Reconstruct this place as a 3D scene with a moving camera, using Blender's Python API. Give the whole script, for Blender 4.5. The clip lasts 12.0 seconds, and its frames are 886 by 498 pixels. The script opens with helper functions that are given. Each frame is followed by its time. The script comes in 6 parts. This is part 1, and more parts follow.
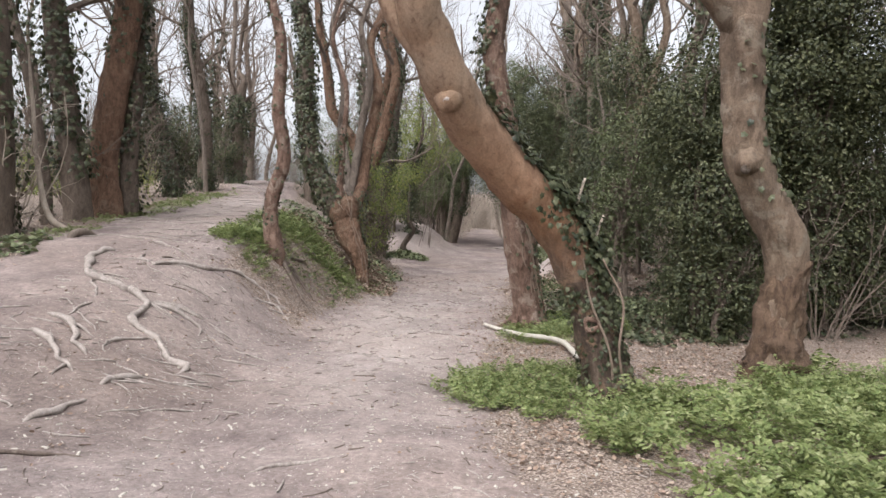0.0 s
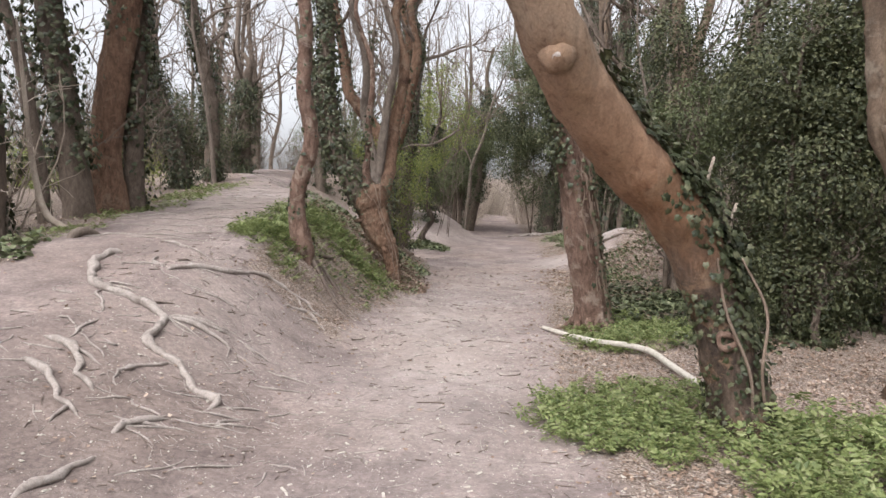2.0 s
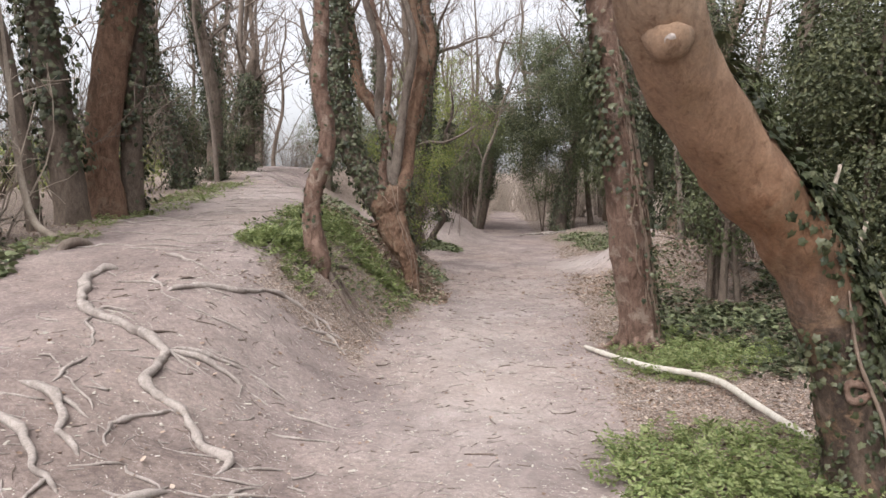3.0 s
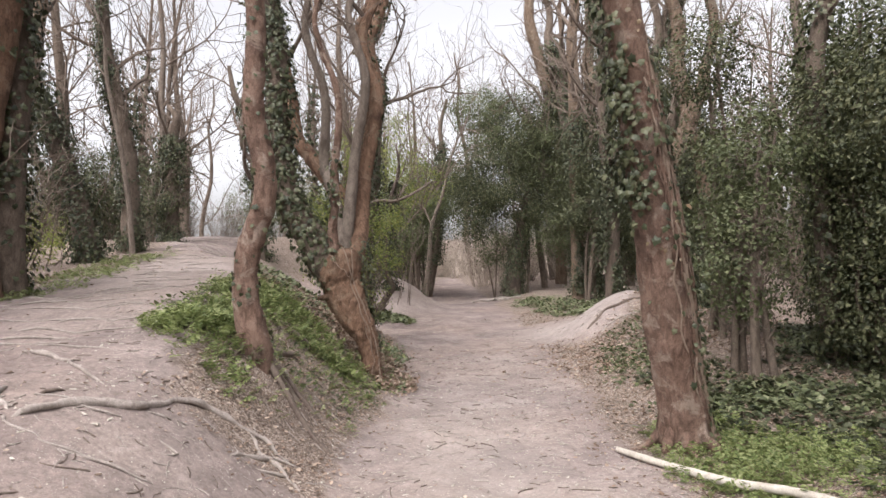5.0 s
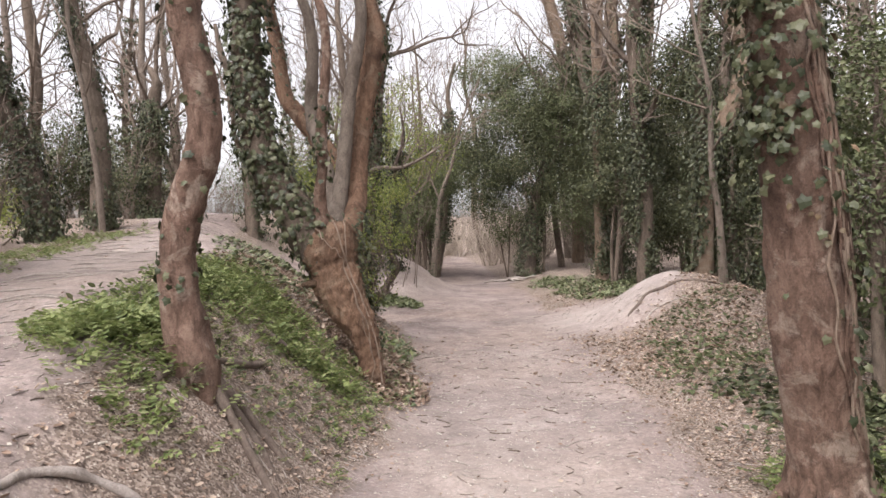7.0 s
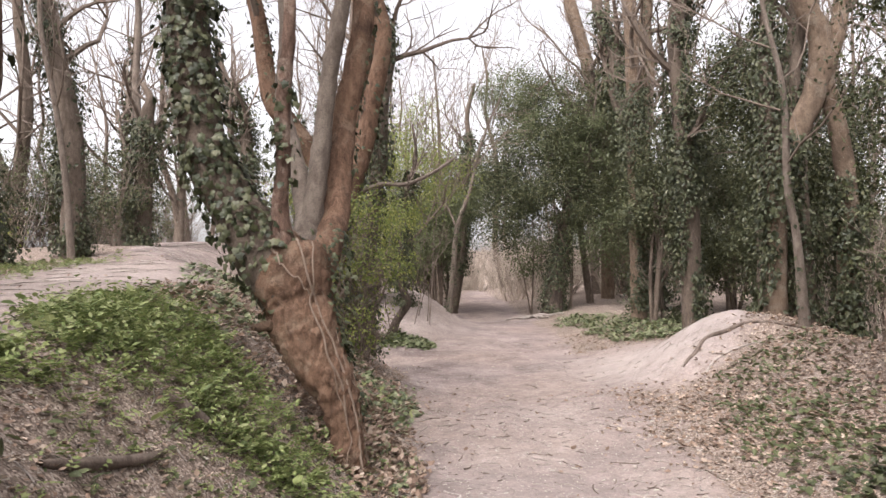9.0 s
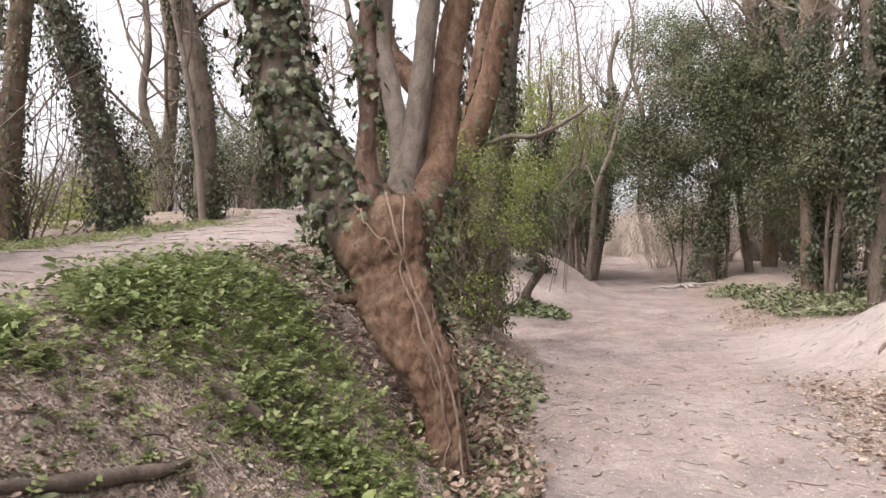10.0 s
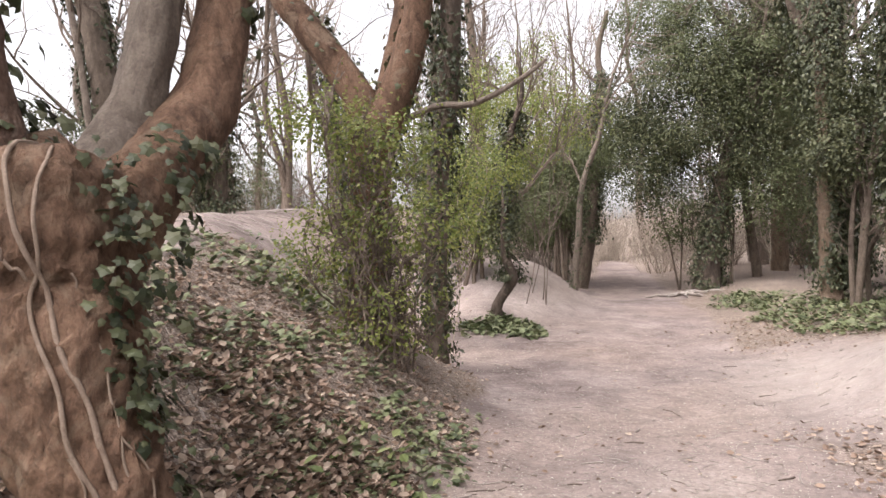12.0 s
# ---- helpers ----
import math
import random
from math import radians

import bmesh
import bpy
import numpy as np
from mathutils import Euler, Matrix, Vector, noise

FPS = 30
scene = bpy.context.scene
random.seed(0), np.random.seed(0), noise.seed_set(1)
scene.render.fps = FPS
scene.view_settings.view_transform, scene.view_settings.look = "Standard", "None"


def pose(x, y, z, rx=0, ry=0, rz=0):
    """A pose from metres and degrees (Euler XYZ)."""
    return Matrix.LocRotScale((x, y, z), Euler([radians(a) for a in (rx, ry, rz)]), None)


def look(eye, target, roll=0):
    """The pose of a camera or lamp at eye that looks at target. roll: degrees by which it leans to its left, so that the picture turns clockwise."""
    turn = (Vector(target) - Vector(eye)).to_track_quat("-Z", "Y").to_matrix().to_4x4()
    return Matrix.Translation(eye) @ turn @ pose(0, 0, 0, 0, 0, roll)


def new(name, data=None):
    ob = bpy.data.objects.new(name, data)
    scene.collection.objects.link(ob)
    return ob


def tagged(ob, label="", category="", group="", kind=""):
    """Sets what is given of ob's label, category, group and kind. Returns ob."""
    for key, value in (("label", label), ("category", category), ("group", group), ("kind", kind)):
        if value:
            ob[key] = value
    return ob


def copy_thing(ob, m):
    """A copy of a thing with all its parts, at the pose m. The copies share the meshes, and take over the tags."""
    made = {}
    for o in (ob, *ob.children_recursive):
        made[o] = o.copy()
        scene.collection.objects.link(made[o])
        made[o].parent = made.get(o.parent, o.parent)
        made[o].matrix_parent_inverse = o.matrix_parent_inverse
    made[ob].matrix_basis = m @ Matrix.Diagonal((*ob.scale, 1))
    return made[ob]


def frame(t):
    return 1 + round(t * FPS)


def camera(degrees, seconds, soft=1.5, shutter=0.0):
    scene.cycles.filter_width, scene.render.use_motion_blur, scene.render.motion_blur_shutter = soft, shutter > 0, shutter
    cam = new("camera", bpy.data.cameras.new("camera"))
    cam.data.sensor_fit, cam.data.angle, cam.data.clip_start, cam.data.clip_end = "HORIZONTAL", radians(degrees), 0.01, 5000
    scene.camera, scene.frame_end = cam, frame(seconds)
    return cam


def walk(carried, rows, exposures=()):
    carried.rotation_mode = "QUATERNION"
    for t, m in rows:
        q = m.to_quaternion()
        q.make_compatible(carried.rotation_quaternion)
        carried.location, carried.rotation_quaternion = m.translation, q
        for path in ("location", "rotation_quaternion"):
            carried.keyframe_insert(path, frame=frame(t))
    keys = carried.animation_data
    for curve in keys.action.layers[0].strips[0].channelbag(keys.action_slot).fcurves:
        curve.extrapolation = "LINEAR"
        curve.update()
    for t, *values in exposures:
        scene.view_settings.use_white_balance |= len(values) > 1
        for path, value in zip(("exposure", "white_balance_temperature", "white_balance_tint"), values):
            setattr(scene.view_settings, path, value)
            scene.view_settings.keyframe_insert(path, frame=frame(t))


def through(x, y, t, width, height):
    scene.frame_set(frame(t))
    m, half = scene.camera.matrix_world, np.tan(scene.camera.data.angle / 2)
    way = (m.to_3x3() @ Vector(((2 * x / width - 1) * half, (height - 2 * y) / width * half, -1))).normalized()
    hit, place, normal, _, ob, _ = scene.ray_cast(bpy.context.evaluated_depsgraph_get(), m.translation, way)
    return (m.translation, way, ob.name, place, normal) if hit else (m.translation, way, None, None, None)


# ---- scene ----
cam = camera(64.8, 12.0)
METRES, EYE, TILT, LEAN, TURN = 11.5, 1.5, -2.7, -2.0, 0.0
ROWS = [
    (0.0, 0.0, 0.0, 0.0, 0.0, 0.0, -0.0),
    (0.5, -0.0128, 0.0196, 0.0037, -2.77, -1.58, 1.32),
    (1.0, -0.0286, 0.0373, 0.0036, 0.47, -1.78, 0.65),
    (1.5, -0.0386, 0.0667, 0.0084, 2.73, -1.13, 0.48),
    (2.0, -0.0519, 0.102, 0.0091, 0.19, -1.14, 1.08),
    (2.5, -0.0686, 0.1377, 0.0175, -1.29, -2.35, 1.09),
    (3.0, -0.0807, 0.1762, 0.0249, 0.29, -1.62, 1.23),
    (3.5, -0.0933, 0.2179, 0.0248, -3.81, 1.14, 2.86),
    (5.5, -0.1154, 0.3871, 0.0292, -5.49, 3.76, 3.21),
    (6.0, -0.1133, 0.4321, 0.0295, -8.83, 1.4, 2.35),
    (6.5, -0.1134, 0.4724, 0.032, -11.52, -0.59, 5.01),
    (7.0, -0.1111, 0.5108, 0.0352, -4.56, 1.96, 3.61),
    (9.0, -0.0877, 0.6762, 0.0377, -2.83, 4.88, 3.1),
    (9.5, -0.0826, 0.7192, 0.0385, 8.98, 4.96, 3.45),
    (10.0, -0.0734, 0.7645, 0.0402, 8.69, 2.52, 2.19),
    (10.5, -0.0652, 0.8157, 0.0442, 4.12, 1.97, 4.5),
    (11.0, -0.0529, 0.8646, 0.045, 6.3, 1.43, 1.25),
    (11.5, -0.0444, 0.9139, 0.0449, 5.32, 1.76, 2.91),
    (12.0, -0.0262, 0.9616, 0.0447, 9.07, 3.09, 2.98),
]
EXPOSURE = 1.25
walk(cam, [(t, pose(0, 0, EYE, TILT, LEAN, TURN) @ pose(METRES * x, METRES * y, METRES * z, 90 + pitch, roll, yaw)) for t, x, y, z, yaw, pitch, roll in ROWS],
     exposures=[(0.0, EXPOSURE, 6250, 11.5), (6.0, EXPOSURE + 0.2, 6500, 14.5), (12.0, EXPOSURE + 0.51, 6550, 15.5)])

# ---- light: a bright overcast sky with a weak, very wide sun behind the cloud ----
SUN_EL, SUN_ROT = 55, 215
world = bpy.data.worlds.new("overcast_sky")
scene.world = world
world.use_nodes = True
wn, wl = world.node_tree.nodes, world.node_tree.links
sky = wn.new("ShaderNodeTexSky")
sky.sky_type, sky.sun_disc = "NISHITA", False
sky.sun_elevation, sky.sun_rotation = radians(SUN_EL), radians(SUN_ROT)
sky.air_density, sky.dust_density, sky.ozone_density = 1.0, 4.0, 1.0
grey = wn.new("ShaderNodeHueSaturation")
grey.inputs["Saturation"].default_value = 0.12
wl.new(sky.outputs[0], grey.inputs["Color"])
wl.new(grey.outputs[0], wn["Background"].inputs["Color"])
wn["Background"].inputs["Strength"].default_value = 0.115

sun = new("sun", bpy.data.lights.new("sun", "SUN"))
sun.data.energy, sun.data.angle, sun.data.color = 1.9, radians(80), (1.0, 0.95, 0.88)
sun.matrix_world = look((0, 0, 0), (-math.sin(radians(SUN_ROT)) * math.cos(radians(SUN_EL)), -math.cos(radians(SUN_ROT)) * math.cos(radians(SUN_EL)), -math.sin(radians(SUN_EL))))
sun.location = (-8, -6, 30)


# ---- materials ----
class Mat:
    """A node material with a few short ways to wire it."""

    def __init__(self, name, rough=0.9, spec=0.25):
        self.m = bpy.data.materials.new(name)
        self.m.use_nodes = True
        self.n, self.l = self.m.node_tree.nodes, self.m.node_tree.links
        self.b = self.n["Principled BSDF"]
        self.b.inputs["Roughness"].default_value = rough
        self.b.inputs["Specular IOR Level"].default_value = spec
        self.geo = self.n.new("ShaderNodeNewGeometry")
        self.tc = self.n.new("ShaderNodeTexCoord")

    def link(self, a, b):
        self.l.new(a, b)

    def noise(self, scale, detail=5.0, rough=0.6, stretch=None, dist=0.0):
        nd = self.n.new("ShaderNodeTexNoise")
        nd.inputs["Scale"].default_value, nd.inputs["Detail"].default_value = scale, detail
        nd.inputs["Roughness"].default_value, nd.inputs["Distortion"].default_value = rough, dist
        vec = self.tc.outputs["Object"]
        if stretch:
            mp = self.n.new("ShaderNodeMapping")
            mp.inputs["Scale"].default_value = stretch
            self.link(vec, mp.inputs["Vector"])
            vec = mp.outputs["Vector"]
        self.link(vec, nd.inputs["Vector"])
        return nd.outputs["Fac"]

    def cells(self, scale, out="Distance", feature="F1"):
        nd = self.n.new("ShaderNodeTexVoronoi")
        nd.feature = feature
        nd.inputs["Scale"].default_value = scale
        self.link(self.tc.outputs["Object"], nd.inputs["Vector"])
        return nd.outputs[out]

    def ramp(self, fac, *stops):
        nd = self.n.new("ShaderNodeValToRGB")
        el = nd.color_ramp.elements
        while len(el) < len(stops):
            el.new(0.5)
        for e, (p, c) in zip(el, stops):
            e.position = p
            e.color = (*c, 1) if isinstance(c, tuple) else (c, c, c, 1)
        self.link(fac, nd.inputs["Fac"])
        return nd.outputs["Color"]

    def mix(self, fac, a, b, kind="MIX"):
        nd = self.n.new("ShaderNodeMix")
        nd.data_type, nd.blend_type = "RGBA", kind
        for sock, v in ((nd.inputs[0], fac), (nd.inputs[6], a), (nd.inputs[7], b)):
            if isinstance(v, (int, float)):
                sock.default_value = v
            elif isinstance(v, tuple):
                sock.default_value = (*v, 1)
            else:
                self.link(v, sock)
        return nd.outputs[2]

    def math(self, op, a, b=0.5):
        nd = self.n.new("ShaderNodeMath")
        nd.operation = op
        for sock, v in ((nd.inputs[0], a), (nd.inputs[1], b)):
            if isinstance(v, (int, float)):
                sock.default_value = v
            else:
                self.link(v, sock)
        return nd.outputs[0]

    def attr(self, name):
        nd = self.n.new("ShaderNodeAttribute")
        nd.attribute_name = name
        return nd.outputs["Fac"]

    def bump(self, height, strength=0.5, depth=0.02, after=None):
        nd = self.n.new("ShaderNodeBump")
        nd.inputs["Strength"].default_value, nd.inputs["Distance"].default_value = strength, depth
        self.link(height, nd.inputs["Height"])
        if after:
            self.link(after, nd.inputs["Normal"])
        return nd.outputs["Normal"]

    def done(self, color, normal=None):
        if isinstance(color, tuple):
            self.b.inputs["Base Color"].default_value = (*color, 1)
        else:
            self.link(color, self.b.inputs["Base Color"])
        if normal:
            self.link(normal, self.b.inputs["Normal"])
        return self.m


def ground_material():
    m = Mat("woodland_ground", 0.95, 0.15)
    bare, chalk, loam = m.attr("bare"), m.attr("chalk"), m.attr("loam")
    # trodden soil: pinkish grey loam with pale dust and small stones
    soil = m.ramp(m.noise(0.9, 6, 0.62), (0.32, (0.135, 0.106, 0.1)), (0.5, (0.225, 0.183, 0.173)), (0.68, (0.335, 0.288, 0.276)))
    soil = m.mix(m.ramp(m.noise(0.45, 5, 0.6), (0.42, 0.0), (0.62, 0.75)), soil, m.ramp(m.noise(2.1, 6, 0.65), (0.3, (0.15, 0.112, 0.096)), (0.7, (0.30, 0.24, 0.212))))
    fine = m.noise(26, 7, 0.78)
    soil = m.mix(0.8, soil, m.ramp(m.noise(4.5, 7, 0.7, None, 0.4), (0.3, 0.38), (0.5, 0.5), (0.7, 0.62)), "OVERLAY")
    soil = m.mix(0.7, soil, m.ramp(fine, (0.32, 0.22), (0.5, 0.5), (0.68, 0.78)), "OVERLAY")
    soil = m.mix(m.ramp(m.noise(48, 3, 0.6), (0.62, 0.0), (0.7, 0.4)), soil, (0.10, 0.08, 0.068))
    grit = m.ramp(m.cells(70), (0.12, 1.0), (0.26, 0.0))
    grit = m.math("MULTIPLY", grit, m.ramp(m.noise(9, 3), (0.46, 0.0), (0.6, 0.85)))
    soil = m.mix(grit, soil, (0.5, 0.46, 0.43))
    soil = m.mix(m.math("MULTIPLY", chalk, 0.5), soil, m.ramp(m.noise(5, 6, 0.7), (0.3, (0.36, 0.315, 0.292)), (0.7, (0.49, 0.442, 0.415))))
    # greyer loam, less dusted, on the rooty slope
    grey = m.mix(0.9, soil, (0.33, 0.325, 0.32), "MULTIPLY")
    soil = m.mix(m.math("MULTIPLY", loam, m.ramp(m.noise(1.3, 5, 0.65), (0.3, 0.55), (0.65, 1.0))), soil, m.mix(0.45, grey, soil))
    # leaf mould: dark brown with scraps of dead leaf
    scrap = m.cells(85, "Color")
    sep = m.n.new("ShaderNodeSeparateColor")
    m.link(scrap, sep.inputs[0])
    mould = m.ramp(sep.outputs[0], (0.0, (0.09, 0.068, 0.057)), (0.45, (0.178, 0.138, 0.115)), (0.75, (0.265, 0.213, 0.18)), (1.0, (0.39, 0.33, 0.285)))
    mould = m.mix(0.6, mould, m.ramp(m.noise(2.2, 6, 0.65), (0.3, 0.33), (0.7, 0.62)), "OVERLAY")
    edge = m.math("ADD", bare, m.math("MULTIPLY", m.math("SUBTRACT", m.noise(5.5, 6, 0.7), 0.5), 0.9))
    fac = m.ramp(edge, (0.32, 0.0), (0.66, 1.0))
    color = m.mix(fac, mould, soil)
    h = m.bump(m.noise(11, 6, 0.7), 0.55, 0.03)
    h = m.bump(fine, 0.6, 0.012, h)
    h = m.bump(m.cells(85), 0.2, 0.006, h)
    return m.done(color, h)


def bark(name, dark, mid, light, scale=1.0, ridges=0.5, lichen=None, rough=0.9, big=1.3, upper=None, speckle=0.6, foot=None):
    """Bark with fine grain along the limb, cracks, darker weathered patches and paler lichen; upper: another tone high on the trunk."""
    m = Mat(name, rough, 0.25)
    grain = m.noise(13 * scale, 8, 0.72, (1, 1, 0.42), 0.5)
    flakes = m.noise(30 * scale, 6, 0.68, (1, 1, 0.75), 0.7)
    color = m.ramp(grain, (0.3, dark), (0.48, mid), (0.72, light))
    if upper:
        sep = m.n.new("ShaderNodeSeparateXYZ")
        m.link(m.tc.outputs["Object"], sep.inputs[0])
        high = m.math("ADD", sep.outputs[2], m.math("MULTIPLY", m.noise(1.5, 4), 0.8))
        color = m.mix(m.ramp(m.math("MULTIPLY", high, 0.25), (0.52, 0.0), (0.72, 0.85)), color, m.mix(0.7, upper, m.ramp(flakes, (0.3, 0.36), (0.7, 0.6)), "OVERLAY"))
    color = m.mix(m.ramp(m.noise(big * scale, 5, 0.65), (0.4, 0.0), (0.62, 0.5)), color, m.mix(0.5, mid, light))
    color = m.mix(m.ramp(m.noise(2.6 * scale, 7, 0.7, (1, 1, 0.45), 0.5), (0.5, 0.0), (0.64, 0.7)), color, dark)
    if foot:
        sep = m.n.new("ShaderNodeSeparateXYZ")
        m.link(m.tc.outputs["Object"], sep.inputs[0])
        low = m.math("ADD", sep.outputs[2], m.math("MULTIPLY", m.noise(3.5, 6, 0.7), 0.8))
        color = m.mix(m.ramp(m.math("MULTIPLY", low, 0.5), (0.72, 1.0), (0.88, 0.0)), color, m.ramp(grain, (0.3, foot[0]), (0.48, foot[1]), (0.72, foot[2])))
    if lichen:
        color = m.mix(m.ramp(m.noise(4.2 * scale, 7, 0.72, None, 0.6), (0.53, 0.0), (0.62, 0.75)), color, lichen)
    color = m.mix(m.ramp(flakes, (0.36, 0.75), (0.46, 0.0)), color, m.mix(0.55, color, dark))
    color = m.mix(speckle, color, m.ramp(m.noise(70 * scale, 4, 0.7), (0.3, 0.33), (0.7, 0.67)), "OVERLAY")
    h = m.bump(grain, ridges, 0.03)
    h = m.bump(flakes, ridges, 0.012, h)
    return m.done(color, h)


def leaf_material(name, *tones, rough=0.45, spec=0.4, through=0.25):
    """Leaves whose tone differs from leaf to leaf, with some light passing through."""
    m = Mat(name, rough, spec)
    stops = [(i / max(1, len(tones) - 1), c) for i, c in enumerate(tones)]
    info = m.n.new("ShaderNodeObjectInfo")
    color = m.ramp(m.math("FRACT", m.math("ADD", m.geo.outputs["Random Per Island"], info.outputs["Random"])), *stops)
    color = m.mix(0.45, color, m.ramp(m.noise(1.1, 4), (0.3, 0.34), (0.7, 0.66)), "OVERLAY")
    m.done(color, m.bump(m.noise(60, 3), 0.25, 0.004))
    tr = m.n.new("ShaderNodeBsdfTranslucent")
    m.link(color, tr.inputs["Color"])
    mixer = m.n.new("ShaderNodeMixShader")
    mixer.inputs[0].default_value = through
    m.link(m.b.outputs[0], mixer.inputs[1])
    m.link(tr.outputs[0], mixer.inputs[2])
    m.link(mixer.outputs[0], m.n["Material Output"].inputs["Surface"])
    return m.m


GROUND = ground_material()
BARK_RUST = bark("smooth_rust_bark", (0.085, 0.045, 0.028), (0.205, 0.108, 0.062), (0.29, 0.185, 0.122), 0.9, 0.6, (0.245, 0.16, 0.105), rough=0.78, big=1.6, speckle=0.6, upper=(0.235, 0.18, 0.133), foot=((0.022, 0.016, 0.013), (0.072, 0.052, 0.041), (0.17, 0.125, 0.096)))
BARK_TAN = bark("tan_bark", (0.055, 0.038, 0.028), (0.14, 0.099, 0.071), (0.225, 0.172, 0.128), 0.9, 0.8, (0.205, 0.17, 0.135))
BARK_ROT = bark("rotten_brown_wood", (0.026, 0.017, 0.012), (0.085, 0.054, 0.037), (0.2, 0.135, 0.09), 1.1, 1.0, (0.15, 0.1, 0.07))
BARK_RED = bark("reddish_peeling_bark", (0.042, 0.025, 0.019), (0.145, 0.09, 0.068), (0.27, 0.19, 0.15), 1.2, 1.0, (0.29, 0.23, 0.19))
BARK_STUMP = bark("brown_smooth_stump_bark", (0.042, 0.024, 0.017), (0.145, 0.086, 0.058), (0.26, 0.168, 0.115), 1.0, 1.0, (0.215, 0.155, 0.112))
BARK_DARK = bark("dark_bark", (0.056, 0.043, 0.035), (0.120, 0.093, 0.074), (0.208, 0.168, 0.136), 1.2, 0.8)
BARK_FOOT = bark("rough_blackened_bark", (0.03, 0.023, 0.019), (0.075, 0.057, 0.047), (0.15, 0.118, 0.097), 1.4, 1.0, (0.17, 0.135, 0.11))
BARK_GREY = bark("grey_brown_bark", (0.070, 0.055, 0.045), (0.150, 0.120, 0.100), (0.230, 0.195, 0.165), 1.1, 0.6)
TWIG = bark("bare_twigs", (0.085, 0.066, 0.054), (0.147, 0.115, 0.095), (0.213, 0.175, 0.147), 1.0, 0.2)
TWIG_PALE = bark("pale_dead_twigs", (0.195, 0.156, 0.130), (0.325, 0.273, 0.227), (0.468, 0.416, 0.351), 1.0, 0.2)
ROOT = bark("worn_root_bark", (0.18, 0.152, 0.137), (0.305, 0.267, 0.243), (0.41, 0.37, 0.342), 2.0, 0.5)
ROOT_DARK = bark("dark_root_bark", (0.07, 0.055, 0.045), (0.13, 0.1, 0.085), (0.2, 0.165, 0.14), 2.0, 0.5)
LOG_PALE = bark("barkless_pale_wood", (0.313, 0.282, 0.235), (0.422, 0.391, 0.344), (0.516, 0.485, 0.438), 1.5, 0.25)
VINE = bark("ivy_stem_bark", (0.14, 0.1, 0.076), (0.215, 0.16, 0.125), (0.285, 0.225, 0.183), 3.0, 0.4)
IVY = leaf_material("ivy_leaves", (0.022, 0.029, 0.014), (0.038, 0.047, 0.021), (0.062, 0.07, 0.034), (0.105, 0.108, 0.06), rough=0.45, spec=0.38, through=0.1)
IVY_DRY = leaf_material("russet_ivy_leaves", (0.065, 0.066, 0.034), (0.12, 0.085, 0.05), (0.18, 0.115, 0.07), (0.14, 0.115, 0.065), rough=0.5, through=0.15)
EVERGREEN = leaf_material("evergreen_leaves", (0.027, 0.034, 0.015), (0.046, 0.055, 0.024), (0.075, 0.083, 0.037), (0.125, 0.128, 0.066), rough=0.5, spec=0.34, through=0.14)
OLIVE = leaf_material("olive_leaves", (0.064, 0.078, 0.036), (0.093, 0.111, 0.049), (0.136, 0.149, 0.072), rough=0.5, through=0.3)
SPRING = leaf_material("young_spring_leaves", (0.105, 0.14, 0.036), (0.175, 0.205, 0.055), (0.26, 0.27, 0.09), rough=0.55, through=0.45)
HERB = leaf_material("green_herb_leaves", (0.095, 0.13, 0.045), (0.15, 0.19, 0.066), (0.215, 0.25, 0.098), (0.28, 0.305, 0.15), rough=0.5, spec=0.35, through=0.35)
GROUND_IVY = leaf_material("ground_ivy_leaves", (0.055, 0.07, 0.035), (0.105, 0.128, 0.062), (0.165, 0.19, 0.095), (0.21, 0.22, 0.13), rough=0.45, spec=0.4, through=0.15)
DEAD_LEAF = leaf_material("dead_leaves", (0.14, 0.098, 0.076), (0.24, 0.168, 0.128), (0.33, 0.25, 0.198), (0.45, 0.375, 0.31), rough=0.8, spec=0.2, through=0.15)


# ---- small tools ----
def mesh_of(name, v, f, mat, smooth=False):
    """A mesh from an array of points and an array of faces that all have the same number of corners."""
    v, f = np.asarray(v, dtype=np.float32), np.asarray(f, dtype=np.int32)
    me = bpy.data.meshes.new(name)
    me.vertices.add(len(v))
    me.vertices.foreach_set("co", v.ravel())
    me.loops.add(f.size)
    me.loops.foreach_set("vertex_index", f.ravel())
    me.polygons.add(len(f))
    me.polygons.foreach_set("loop_start", np.arange(len(f), dtype=np.int32) * f.shape[1])
    me.polygons.foreach_set("use_smooth", np.full(len(f), smooth))
    me.update(calc_edges=True)
    me.validate()
    me.materials.append(mat)
    return me


def thing(name, base, label, category, group="", kind=""):
    ob = new(name)
    ob.location = base
    ob.empty_display_size = 0.2
    return tagged(ob, label, category, group, kind)


def part(name, v, f, mat, parent, label="", smooth=False, kind=""):
    """One mesh under a thing or under a part; the points are given in the world's metres."""
    top = parent
    while top.parent:
        top = top.parent
    ob = new(name, mesh_of(name, np.asarray(v) - np.array(top.location), f, mat, smooth))
    ob.parent = parent
    return tagged(ob, label, kind=kind)


def join(pieces):
    vs, fs, n = [], [], 0
    for v, f in pieces:
        vs.append(v)
        fs.append(np.asarray(f) + n)
        n += len(v)
    return np.concatenate(vs), np.concatenate(fs)


RNG = np.random.default_rng(7)
LATTICE = np.random.default_rng(3).random((64, 64))


